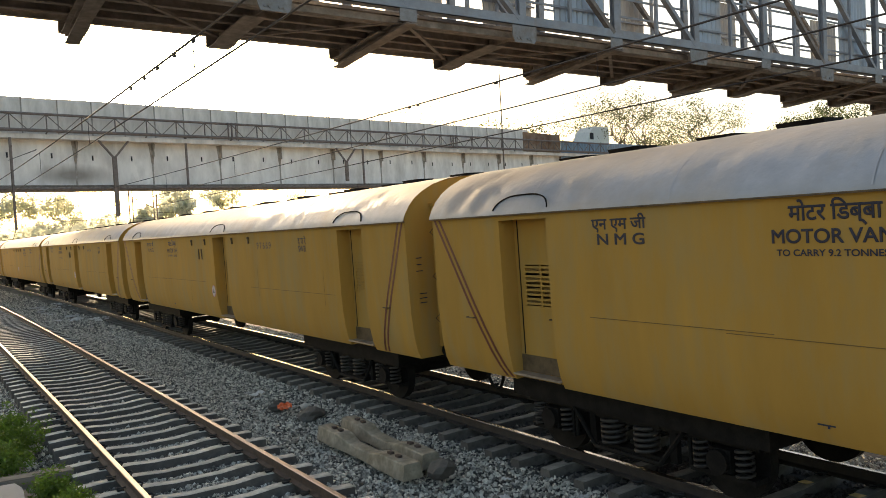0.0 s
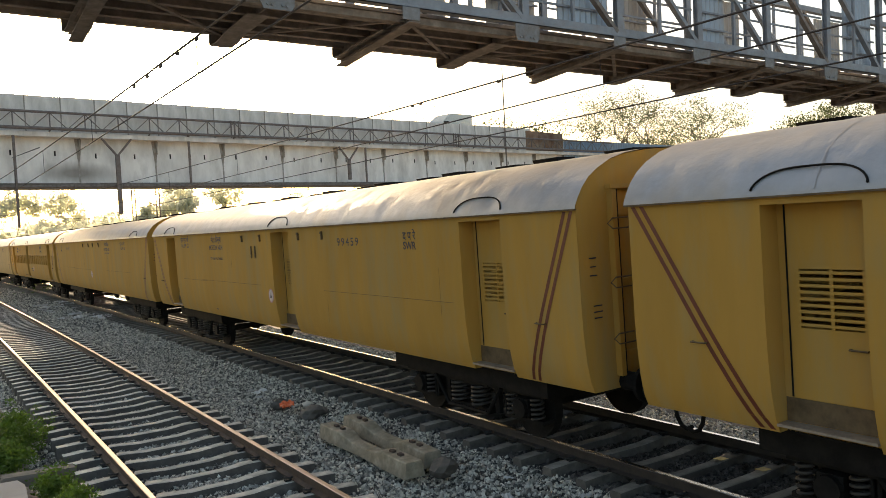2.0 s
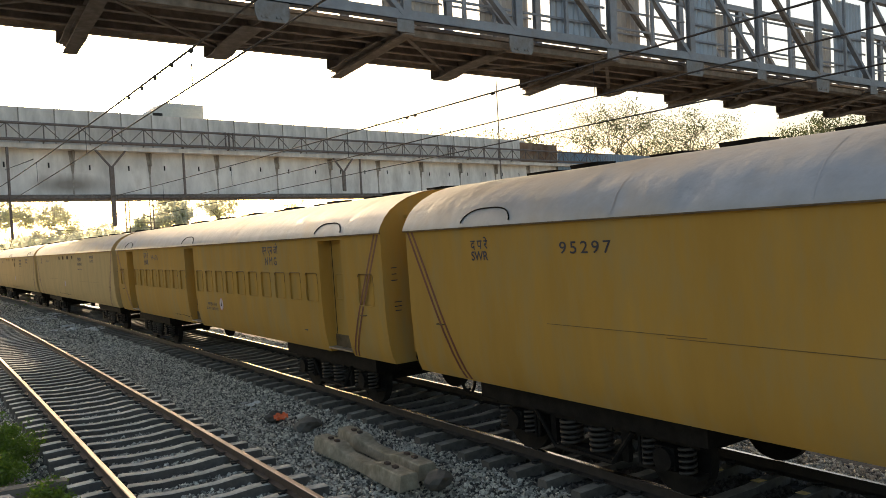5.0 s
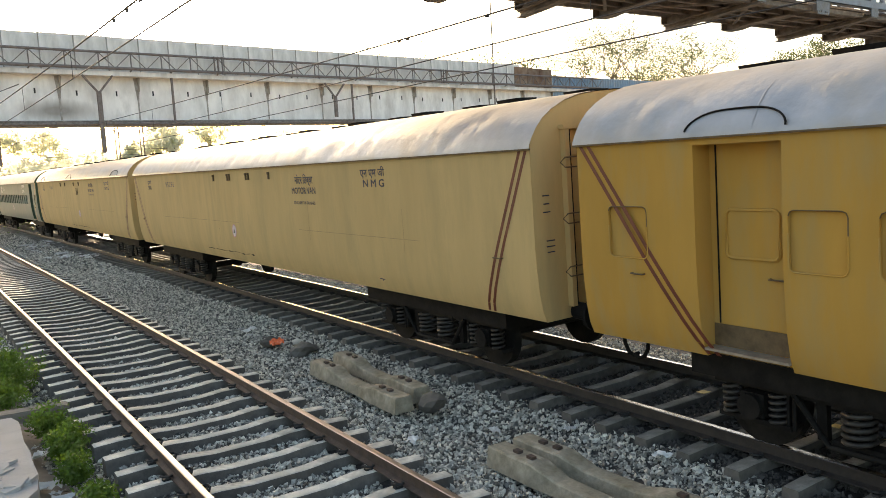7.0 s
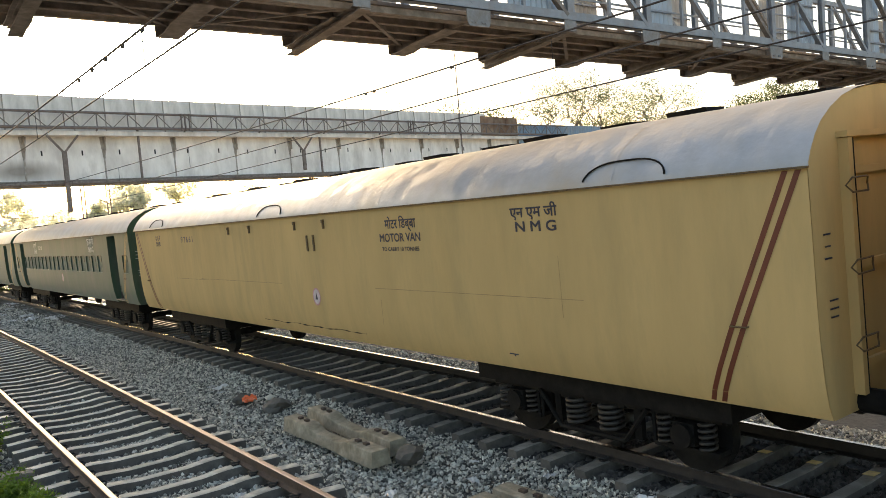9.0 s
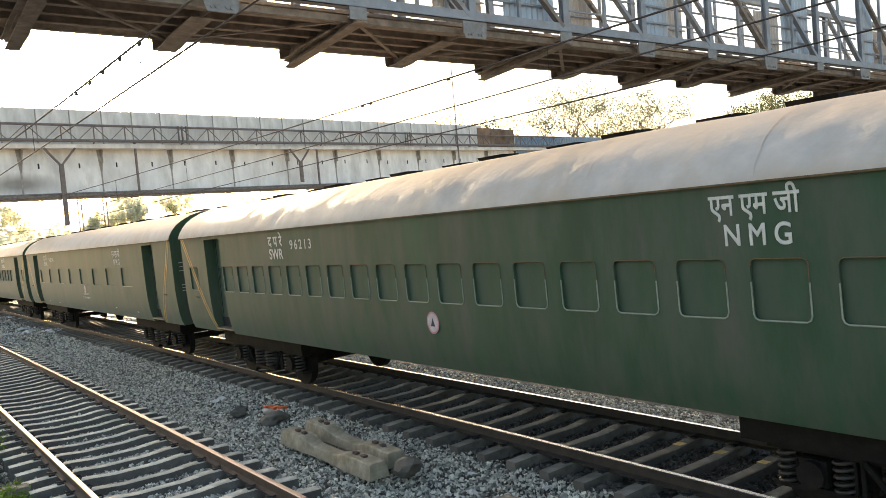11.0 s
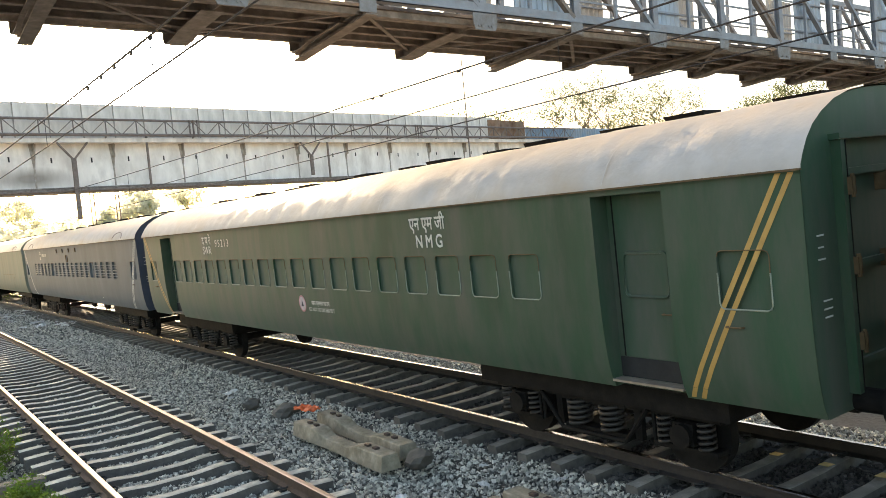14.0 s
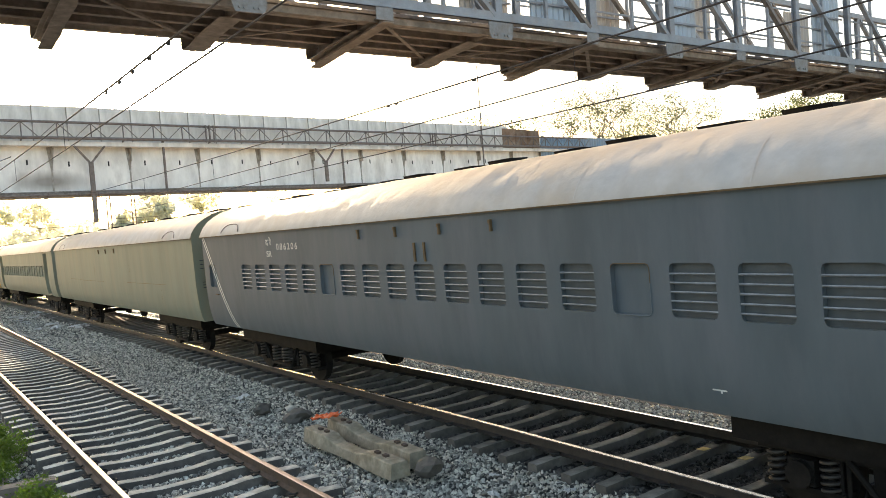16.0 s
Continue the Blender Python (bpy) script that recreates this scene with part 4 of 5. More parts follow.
def train():
    def motor(seed, digits, swr, number, nmg, name, **kw):
        return coach("motor", YELLOW, ROOF, MAROON, INK, (FRONT, MID, REAR), (), (), words_of(swr, number, digits, nmg, name, **kw), HANG, (9.62, 1.65), seed,
                     "mustard-yellow motor van coach with three louvred recessed doors", bars=(10.60, 10.36), marks=((13.6, 1.12),))

    def plain(seed, digits, paint, swr, number, nmg, name, hang, emb, hoods, bars, scrape, **kw):
        return coach("plain", paint, ROOF, MAROON, INK, (), (), (), words_of(swr, number, digits, nmg, name, load="TO CARRY 10 TONNES", **kw), hang, emb, seed,
                     "faded yellow windowless motor van coach with a silver roof", hoods=hoods, bars=bars, scrape=scrape, marks=((3.9, 1.14),))

    ends = [(0.60, 0.53), (18.73, 0.53)]
    rows_y = [(y, w) for y, w in ROW if not 9.95 < y < 11.0]
    TRAIN.append(motor(0, "97667", 4.08, 6.4, 16.18, 13.98, nz=2.68, mz=2.67, tz=2.56))
    TRAIN.append(motor(1, "97669", 4.08, 6.33, 16.1, 13.73))
    TRAIN.append(motor(2, "99459", 3.88, 6.2, 16.3, 13.69, nz=2.71, mz=2.645, tz=2.40))
    TRAIN.append(plain(3, "95297", YELLOW, 17.75, 16.0, 4.1, 7.05, (8.03, 9.24, 10.21, 11.47), (10.0, 1.65), (1.9, 17.4), (), None))
    TRAIN.append(coach("carriage", YELLOW, ROOF, MAROON, INK, (FRONT, (10.08, 10.94), REAR), rows_y + ends, (),
                       words_of(15.43, 14.57, "99470", 5.13, None, 1.4, nz=2.56) + limit_words(9.32, 1.43), (), (8.11, 1.60), 0,
                       "yellow converted coach with plated-over windows and recessed doors", scrape=(10.8, 12.55, 1.14), marks=((3.2, 1.3),)))
    TRAIN.append(plain(1, "95296", CREAM, 17.74, 15.82, 4.25, 7.06, (8.13, 9.28, 9.42, 10.47, 10.6, 11.58), (10.54, 1.67), (), (), (9.55, 12.7, 1.155), nz=2.645, mz=2.53, tz=2.33))
    TRAIN.append(plain(2, "97661", CREAM, 17.6, 15.62, 3.66, 6.62, (8.32, 9.4, 11.42, 12.52), (8.87, 1.665), (1.91, 10.42, 17.4), (8.98, 8.74), (7.4, 11.3, 1.12), nz=2.64, mz=2.57, tz=2.435))
    TRAIN.append(coach("carriage", GREEN, ROOF_PALE, AMBER, WHITE, (FRONT, REAR), ROW_GREEN + ends, (), words_of(14.45, 13.55, "96213", 4.9, None, 1.6, nz=2.53), (), (9.4, 1.6), 3,
                       "dark green converted coach with plated-over windows and a pale roof"))
    TRAIN.append(coach("carriage", GREEN, ROOF_PALE, AMBER, WHITE, ((1.46, 2.38), (16.98, 17.90)), [(4.12 + 1.714 * i, 1.04) for i in range(8)], (),
                       words_of(15.62, 14.67, "96054", 5.40, None, 1.5, nz=2.505) + limit_words(9.76, 1.40), (), (9.32, 1.71), 0,
                       "dark green van coach with wide plated panels and a pale roof", marks=((15.68, 1.13), (13.93, 1.11), (5.78, 1.2), (3.58, 1.15))))
    TRAIN.append(coach("carriage", GREEN, ROOF_PALE, AMBER, WHITE, (FRONT, REAR), ROW_GREEN + ends, (), words_of(14.59, 13.77, "95213", 5.85, None, 1.5, nz=2.53) + limit_words(9.42, 1.47), (), (9.65, 1.59), 1,
                       "dark green converted coach with plated-over windows, rusty pale roof"))
    bw = [(y + 0.02, w) for y, w in ROW]
    TRAIN.append(coach("carriage", BLUE, ROOF_PALE, WHITE, WHITE, (), [b for i, b in enumerate(bw) if i in (4, 13)] + [(0.62, 0.53), (18.85, 0.42)], [b for i, b in enumerate(bw) if i not in (4, 13)],
                       [("\u0926 \u0930\u0947", 15.42, 2.80, 0.17, 0.3), ("SR", 15.42, 2.57, 0.165, 0.26), ("086206", 14.9, 2.70, 0.175, 0.98)], (8.05, 9.2, 10.36, 11.5), None, 2,
                       "blue-grey coach with barred windows and a pale dusty roof", hoods=(1.98, 17.4), bars=(9.88, 9.62), marks=((4.9, 1.2),)))
    TRAIN.append(coach("plain", GREY, ROOF_PALE, None, INK, (), (), (), (), (8.2, 9.4, 10.5), None, 3, "weathered grey windowless coach"))
    TRAIN.append(coach("carriage", GREY, ROOF_PALE, None, INK, (FRONT, REAR), ROW, (), (), (), None, 0, "grey-green coach with plated-over windows"))
    TRAIN.append(coach("plain", CREAM, ROOF, MAROON, INK, (), (), (), (), (), None, 1, "faded yellow windowless coach at the tail"))


train()


# ---- footbridge over the tracks ----
FB_Y0, FB_Y1, FB_Z = 12.75, 15.62, 7.06     # near truss, far edge, underside of the deck joists
FB_X0, FB_N, FB_STEP = -5.64, 16, 2.655
FB_FALL = 1.26                               # the deck falls gently towards +x


def corrugated(bm, x0, x1, y, z0, z1, pitch=0.16, depth=0.018):
    n = max(2, int((x1 - x0) / pitch * 2))
    rows = []
    for i in range(n + 1):
        x = x0 + (x1 - x0) * i / n
        d = depth if i % 2 else -depth
        rows.append((bm.verts.new((x, y + d, z0)), bm.verts.new((x, y + d, z1))))
    for a, b in zip(rows, rows[1:]):
        bm.faces.new((a[0], b[0], b[1], a[1]))


def footbridge():
    fb = tagged(new("footbridge"), "steel lattice footbridge with a planked underside crossing above the tracks", "footbridge", kind="structure")
    fb.matrix_basis = pose(0, 0, 0, 0, FB_FALL, 0)
    x_end = FB_X0 + FB_N * FB_STEP
    # deck planks on joists
    for i in range(8):
        y = FB_Y0 + 0.35 + i * (FB_Y1 - FB_Y0 - 0.4) / 8
        bm = boxes((FB_X0, x_end, y, y + 0.295, FB_Z + 0.09, FB_Z + 0.15))
        part("deck_plank", bm, STEEL_DARK, fb)
    for y in (13.3, 13.85, 14.4, 14.95):
        bm = boxes((FB_X0, x_end, y - 0.06, y + 0.06, FB_Z - 0.06, FB_Z - 0.04), (FB_X0, x_end, y - 0.006, y + 0.006, FB_Z - 0.04, FB_Z + 0.089))
        part("joist", bm, STEEL_DARK, fb)
    bm = boxes((FB_X0, x_end, FB_Y1 - 0.02, FB_Y1 + 0.10, FB_Z + 0.0, FB_Z + 0.34))
    part("edge_beam", bm, STEEL_DARK, fb)
    bm = boxes((FB_X0, x_end, FB_Y0 + 0.22, FB_Y0 + 0.34, FB_Z - 0.10, FB_Z + 0.02))
    part("edge_beam", bm, STEEL_DARK, fb)
    # cross girders, deeper at the far end, with hanger plates at the near end
    bm = bmesh.new()
    prof = ((FB_Y0 - 0.05, -0.12), (FB_Y0 - 0.05, 0.06), (FB_Y1 + 0.12, 0.06), (FB_Y1 + 0.12, 0.0), (FB_Y1 + 0.10, -0.20), (FB_Y1 - 0.3, -0.20), (FB_Y1 - 0.75, -0.13), (FB_Y0 + 0.8, -0.10))
    a = [bm.verts.new((-0.012, y, z)) for y, z in prof]
    b = [bm.verts.new((0.012, y, z)) for y, z in prof]
    bm.faces.new(a)
    bm.faces.new(b[::-1])
    for i in range(len(prof)):
        j = (i + 1) % len(prof)
        bm.faces.new((a[i], a[j], b[j], b[i]))
    for (y0, z0), (y1, z1) in zip(prof[4:7], prof[5:8]):
        bar(bm, (0, y0, z0 - 0.011), (0, y1, z1 - 0.011), 0.40, 0.022)
    box(bm, -0.23, 0.23, FB_Y1 + 0.12, FB_Y1 + 0.135, -0.20, 0.04)
    girder = mesh_object("cross_girder", bm, STEEL_DARK)
    bm = bmesh.new()
    prof = ((-0.31, 0.10), (0.31, 0.10), (0.30, -0.13), (0.25, -0.24), (-0.25, -0.24), (-0.30, -0.13))
    v = [bm.verts.new((x, -0.09, z)) for x, z in prof]
    w = [bm.verts.new((x, -0.06, z)) for x, z in prof]
    bm.faces.new(v[::-1])
    bm.faces.new(w)
    for i in range(6):
        bm.faces.new((v[i], v[(i + 1) % 6], w[(i + 1) % 6], w[i]))
    for x in (-0.18, -0.10, 0.08, 0.16):
        cylinder(bm, (x, -0.09, -0.16), (0, -1, 0), 0.028, 0.02, 8)
    hanger = mesh_object("hanger_plate", bm, HANGER)
    for i in range(FB_N + 1):
        x = FB_X0 + i * FB_STEP
        part("cross_girder", girder, None, fb, m=pose(x, 0, FB_Z))
        if i % 2 == 0:
            part("hanger_plate", hanger, None, fb, m=pose(x, FB_Y0 - 0.02, FB_Z - 0.02))
        else:       # every other frame has a raking beam under it
            bm = bmesh.new()
            for o, w in ((0.0, 0.24), (0.13, 0.24)):
                bar(bm, (x, FB_Y0 - 0.1, FB_Z - 0.16 + o), (x, FB_Y1 + 0.18, FB_Z - 0.36 + o), w, 0.022)
            bar(bm, (x, FB_Y0 - 0.1, FB_Z - 0.095), (x, FB_Y1 + 0.18, FB_Z - 0.295), 0.02, 0.13)
            part("raking_beam", bm, STEEL_DARK, fb)
            part("gusset_plate", boxes((x - 0.26, x + 0.1, FB_Y0 - 0.12, FB_Y0 - 0.1, FB_Z - 0.14, FB_Z + 0.09)), HANGER, fb)
        if i < FB_N:
            bm = bmesh.new()
            s = 1 if i % 2 else -1
            bar(bm, (x + 0.1, (FB_Y0 + 0.3) if s > 0 else FB_Y1 - 0.2, FB_Z - 0.05), (x + FB_STEP - 0.1, (FB_Y1 - 0.2) if s > 0 else FB_Y0 + 0.3, FB_Z - 0.05), 0.08, 0.05)
            part("wind_brace", bm, STEEL_DARK, fb)
    # trusses
    for y, tag in ((FB_Y0, 0), (FB_Y1 - 0.35, 1)):
        z0, z1 = FB_Z + 0.09, FB_Z + 2.62
        bm = boxes((FB_X0, x_end, y - 0.09, y + 0.09, z0, z0 + 0.02), (FB_X0, x_end, y - 0.09, y - 0.075, z0, z0 + 0.20), (FB_X0, x_end, y + 0.075, y + 0.09, z0, z0 + 0.20))
        part("bottom_chord", bm, STEEL_LIGHT, fb)
        bm = boxes((FB_X0, x_end, y - 0.09, y + 0.09, z1, z1 + 0.16))
        part("top_chord", bm, STEEL_LIGHT, fb)
        for i in range(FB_N + 1):
            x = FB_X0 + i * FB_STEP
            part("post", boxes((x - 0.08, x + 0.08, y - 0.07, y - 0.055, z0, z1), (x - 0.08, x + 0.08, y + 0.055, y + 0.07, z0, z1), (x - 0.012, x + 0.012, y - 0.055, y + 0.055, z0, z1)), STEEL_LIGHT, fb)
            if i == FB_N:
                continue
            xm = x + FB_STEP / 2
            part("post", boxes((xm - 0.035, xm + 0.035, y - 0.035, y + 0.035, z0, z1)), STEEL_LIGHT, fb)
            for p, q in (((x + 0.1, z1), (x + FB_STEP - 0.1, z0 + 0.12)),):
                bm = bmesh.new()
                bar(bm, (p[0], y - 0.03, p[1]), (q[0], y - 0.03, q[1]), 0.13, 0.09)
                part("diagonal", bm, STEEL_LIGHT if (i + tag) % 3 else STEEL_DARK, fb)
            for z in (z0 + 0.55, z0 + 0.95, z0 + 1.35):
                part("guard_rail", boxes((x + 0.08, x + FB_STEP - 0.08, y + 0.10, y + 0.13, z, z + 0.045)), STEEL_LIGHT, fb)
            if (tag == 0 and i % 2 == 0) or (tag == 1 and i % 3 != 1):
                bm = bmesh.new()
                corrugated(bm, x + 0.12 + (FB_STEP / 3 if i % 4 else 0.0), x + FB_STEP - 0.12 - (0 if i % 4 else FB_STEP / 2), y + 0.17, z0 + 0.15, z1 - 0.1)
                part("side_sheet", bm, SHEET if tag == 0 else PALE_SHEET, fb, "grey-blue corrugated side sheet" if tag == 0 else "dirty pale corrugated side sheet")


footbridge()

# ---- road overbridge ----
OB = pose(7.3, 54.0, 0, 0, 0, 11.4)


def overbridge():
    ob = tagged(new("road_overbridge"), "white plate-girder road bridge with a cement parapet and pipe rack", "bridge", kind="structure")
    ob.matrix_basis = OB
    part("girder_web", boxes((-45, 62, 0.0, 0.05, 6.75, 9.5), (-45, 62, 4.4, 4.45, 8.3, 9.5)), GIRDER, ob)
    part("bottom_flange", boxes((-45, 62, -0.22, 0.26, 6.67, 6.75), (-45, 62, 4.2, 4.65, 8.2, 8.3)), STEEL_DARK, ob)
    part("soffit", boxes((-45, 62, 0.3, 4.2, 9.3, 9.4)), STEEL_DARK, ob)
    for i in range(34):
        part("floor_beam", boxes((-44 + i * 3.1, -43.8 + i * 3.1, 0.06, 4.19, 8.4, 9.29)), STEEL_DARK, ob)
    part("deck_slab", boxes((-45, 62, -0.75, 5.2, 9.5, 9.78)), PARAPET, ob)
    panel = mesh_object("parapet_panel", boxes((0, 2.01, -0.45, -0.30, 9.78, 11.96)), PARAPET)
    rib = mesh_object("parapet_rib", boxes((-0.03, 0.03, -0.49, -0.45, 9.78, 11.97)), RIB)
    for i in range(44):
        part("parapet_panel", panel, None, ob, m=pose(-45 + i * 2.04, 0, random.uniform(-0.015, 0.015)))
        part("parapet_rib", rib, None, ob, m=pose(-45 + i * 2.04, 0, 0))
    part("parapet_rear", boxes((-45, 62, 4.9, 5.05, 9.78, 11.6)), PARAPET, ob)
    part("road_surface", boxes((-45, 62, -0.29, 4.89, 9.784, 9.80)), CONCRETE, ob)
    # stiffeners and bolt slots on the web
    st = bmesh.new()
    v = [(-0.22, 9.48), (0.22, 9.48), (0.05, 8.0), (0.05, 6.78), (-0.05, 6.78), (-0.05, 8.0)]
    box(st, -0.02, 0.02, -0.35, 0.0, 8.6, 9.49)
    a = [st.verts.new((x, -0.03, z)) for x, z in v]
    b = [st.verts.new((x, -0.004, z)) for x, z in v]
    st.faces.new(a)
    st.faces.new(b[::-1])
    for i in range(6):
        st.faces.new((a[i], a[(i + 1) % 6], b[(i + 1) % 6], b[i]))
    stiff = mesh_object("stiffener", st, RIB)
    slot = mesh_object("web_slot", boxes((-0.05, 0.05, -0.012, 0.0, 8.3, 8.62)), DARK)
    for i in range(21):
        x = -43.62 + i * 4.95
        part("stiffener", stiff, None, ob, m=pose(x, 0, 0))
        for d in (1.05, 3.55):
            part("web_slot", slot, None, ob, m=pose(x + d, 0, 0.05 * (i % 3)))
    # pipe rack on the near side
    rack = tagged(new("pipe_rack"), "rusty latticed pipe rack along the bridge parapet", "pipe rack", kind="structure")
    rack.matrix_basis = OB
    for z, r in ((10.92, 0.08), (9.95, 0.10)):
        bm = bmesh.new()
        tube(bm, [(-45, -0.95, z), (58, -0.95, z)], r, 8)
        part("pipe", bm, PIPE, rack)
    for i in range(50):
        x = -44 + i * 2.05
        bm = bmesh.new()
        bar(bm, (x, -0.95, 10.9), (x + 1.0, -0.95, 9.95), 0.045)
        bar(bm, (x + 1.0, -0.95, 9.95), (x + 2.05, -0.95, 10.9), 0.045)
        bar(bm, (x, -0.95, 9.9), (x, -0.95, 10.95), 0.06)
        part("lattice", bm, PIPE, rack)
        if i % 3 == 0:
            bm = bmesh.new()
            bar(bm, (x, -0.95, 9.9), (x, -0.3, 9.55), 0.07)
            part("bracket", bm, PIPE, rack)
    for x in (11.0, 33.1):
        part("expansion_frame", boxes((x, x + 0.08, -1.1, -1.02, 9.8, 11.0), (x + 0.28, x + 0.36, -1.1, -1.02, 9.8, 11.0), (x + 0.6, x + 0.68, -1.1, -1.02, 9.8, 11.0)), PIPE, rack)
    for z, r, y in ((6.55, 0.07, -0.1), (6.42, 0.06, 0.15), (6.50, 0.05, -0.5)):
        bm = bmesh.new()
        tube(bm, [(-45, y, z), (58, y, z - 0.02)], r, 6)
        part("cable_pipe", bm, PIPE, rack)
    part("cable_tray", boxes((-45, 62, -0.42, 0.5, 6.36, 6.64)), STEEL_DARK, rack)
    for i in range(14):
        part("pipe_hanger", boxes((-44 + i * 7.4, -43.93 + i * 7.4, -0.6, 0.3, 6.30, 6.36), (-44 + i * 7.4, -43.93 + i * 7.4, -0.62, -0.58, 6.30, 6.68)), PIPE, rack)
    for x, zb in ((3.05, 4.7), (21.5, 6.9), (-2.97, 4.1)):
        yb = tagged(new("wire_support"), "brown forked steel wire support hung from the bridge", "bracket", "wire supports on the bridge")
        yb.matrix_basis = OB
        bm = bmesh.new()
        slim = zb < 4.5
        bar(bm, (x, -0.75, 9.5 if slim else 8.5), (x, -0.75, zb), 0.13 if slim else 0.26, 0.12 if slim else 0.16)
        part("stem", bm, PIPE, yb)
        for s in () if slim else (-1, 1):
            bm = bmesh.new()
            bar(bm, (x + 0.05 * s, -0.75, 8.45), (x + 0.95 * s, -0.75, 9.5), 0.12, 0.1)
            part("fork", bm, PIPE, yb)
    for x, z0, z1 in ((8.0, 6.7, 9.9), (23.3, 6.6, 10.0), (-9.0, 6.7, 9.9)):
        part("down_pipe", boxes((x - 0.06, x + 0.06, -0.7, -0.58, z0, z1)), PIPE, rack)
    # hoarding and blue sheeting further along
    hb = tagged(new("rusty_hoarding"), "brown rusted sheet hoarding beside the bridge parapet", "hoarding")
    hb.matrix_basis = OB
    for i in range(3):
        part("sheet", boxes((43.9 + i * 2.0, 45.85 + i * 2.0, -0.50, -0.44, 9.78, 11.75 - 0.04 * i)), RUST_SHEET, hb)
    fence = tagged(new("blue_sheet_fence"), "pale blue corrugated sheet fence on the bridge approach", "fence")
    fence.matrix_basis = OB
    for i in range(8):
        bm = bmesh.new()
        corrugated(bm, 50.0 + i * 3, 53.0 + i * 3, -0.4, 9.0, 11.1, 0.5, 0.03)
        part("sheet", bm, BLUE_SHEET, fence)


RUST_SHEET = material("rusty_brown_sheet", (0.22, 0.125, 0.075), 0.8, grain=1.5, amount=0.3, dirt=(0.34, 0.27, 0.2), dirt_scale=0.9, bump=0.1, per_piece=0.25)
BLUE_SHEET = material("pale_blue_sheet", (0.20, 0.30, 0.40), 0.6, grain=2, amount=0.15, dirt=(0.25, 0.25, 0.24), dirt_scale=1, bump=0.05)
overbridge()


# ---- overhead line ----
def mast(x, y, h, arm):
    m = tagged(new("catenary_mast"), "grey lattice steel mast carrying the overhead wires", "mast", "overhead line masts")
    m.matrix_basis = pose(x, y, -0.55)
    bm = bmesh.new()
    for a in (-0.14, 0.14):
        box(bm, a - 0.03, a + 0.03, -0.1, 0.1, 0, h)
    for i in range(int(h / 0.5)):
        s = 1 if i % 2 else -1
        bar(bm, (-0.14 * s, -0.11, 0.1 + i * 0.5), (0.14 * s, -0.11, 0.6 + i * 0.5), 0.03, 0.012)
    part("pole", bm, PIPE, m)
    bm = bmesh.new()
    s = 1 if arm > 0 else -1
    tube(bm, [(0, 0, h - 0.7), (arm, 0, h - 0.4)], 0.03, 6)
    tube(bm, [(0, 0, h - 2.0), (arm, 0, h - 0.45)], 0.03, 6)
    tube(bm, [(arm * 0.6, 0, h - 1.1), (arm + 0.2 * s, 0, h - 1.3)], 0.02, 6)
    part("bracket_arm", bm, PIPE, m)
    return m


def sag_line(x, y0, y1, z0, z1, sag, n=24):
    return [(x + off(y0 + (y1 - y0) * i / n), y0 + (y1 - y0) * i / n, z0 + (z1 - z0) * i / n - sag * 4 * (i / n) * (1 - i / n)) for i in range(n + 1)]


def wires():
    lines = tagged(new("overhead_wires"), "dark overhead electric wires strung along the tracks", "wires", kind="structure")
    for x, zc in ((2.9, 4.97), (7.78, 4.75)):
        for y0, y1 in ((-55, 5 if x < 7 else 3), (5 if x < 7 else 3, 62), (62, 120), (120, 180)):
            bm = bmesh.new()
            tube(bm, sag_line(x, y0, y1, zc, zc, 0.02), 0.011, 5)
            part("contact_wire", bm, WIRE, lines)
            pts = sag_line(x, y0, y1, zc + (0.40 if y0 in (5, 3) else 1.25), zc + (0.40 if y1 in (5, 3) else 1.25), 0.12)
            bm = bmesh.new()
            tube(bm, pts, 0.014, 5)
            part("catenary_wire", bm, WIRE, lines)
            for i in range(2, 23, 3):
                p = pts[i]
                bm = bmesh.new()
                tube(bm, [p, (p[0], p[1], zc)], 0.006, 4)
                part("dropper", bm, WIRE, lines)
    # clamps on the near wires
    for x, z, ys in ((2.9, 5.40, (9.8, 10.7, 11.6, 12.4, 13.3)), (7.78, 5.195, (8.2, 10.2, 12.6, 12.9))):
        for y in ys:
            zz = z + 0.008 * (y - 9.8)
            part("clamp", boxes((x - 0.014, x + 0.014, y - 0.04, y + 0.04, zz - 0.022, zz + 0.022)), WIRE, lines)
    for a, b in (((12.6, -30, 5.25), (12.6, 120, 5.25)), ((4.4, 53, 8.2), (2.9, 26, 5.85)), ((2.2, 75, 5.2), (20, 75, 5.1)), ((2.2, 76, 5.7), (20, 76, 5.6))):
        bm = bmesh.new()
        tube(bm, [Vector(a).lerp(Vector(b), i / 8) for i in range(9)], 0.016, 5)
        part("feeder_wire", bm, WIRE, lines)


for x, y, h, arm in ((14.6, 70, 8.2, -2.4), (5.2, 100, 7.4, 2.4), (17.5, 74, 8.4, -2.6)):
    mast(x, y, h, arm)
pole = tagged(new("street_pole"), "thin grey steel pole rising behind the road bridge", "pole")
pole.matrix_basis = pose(47.1, 61.2, -0.6)
pb = bmesh.new()
tube(pb, [(0, 0, 0), (0, 0, 9), (0, 0, 18.2)], 0.09, 8, taper=0.05)
part("shaft", pb, PIPE, pole)
wires()


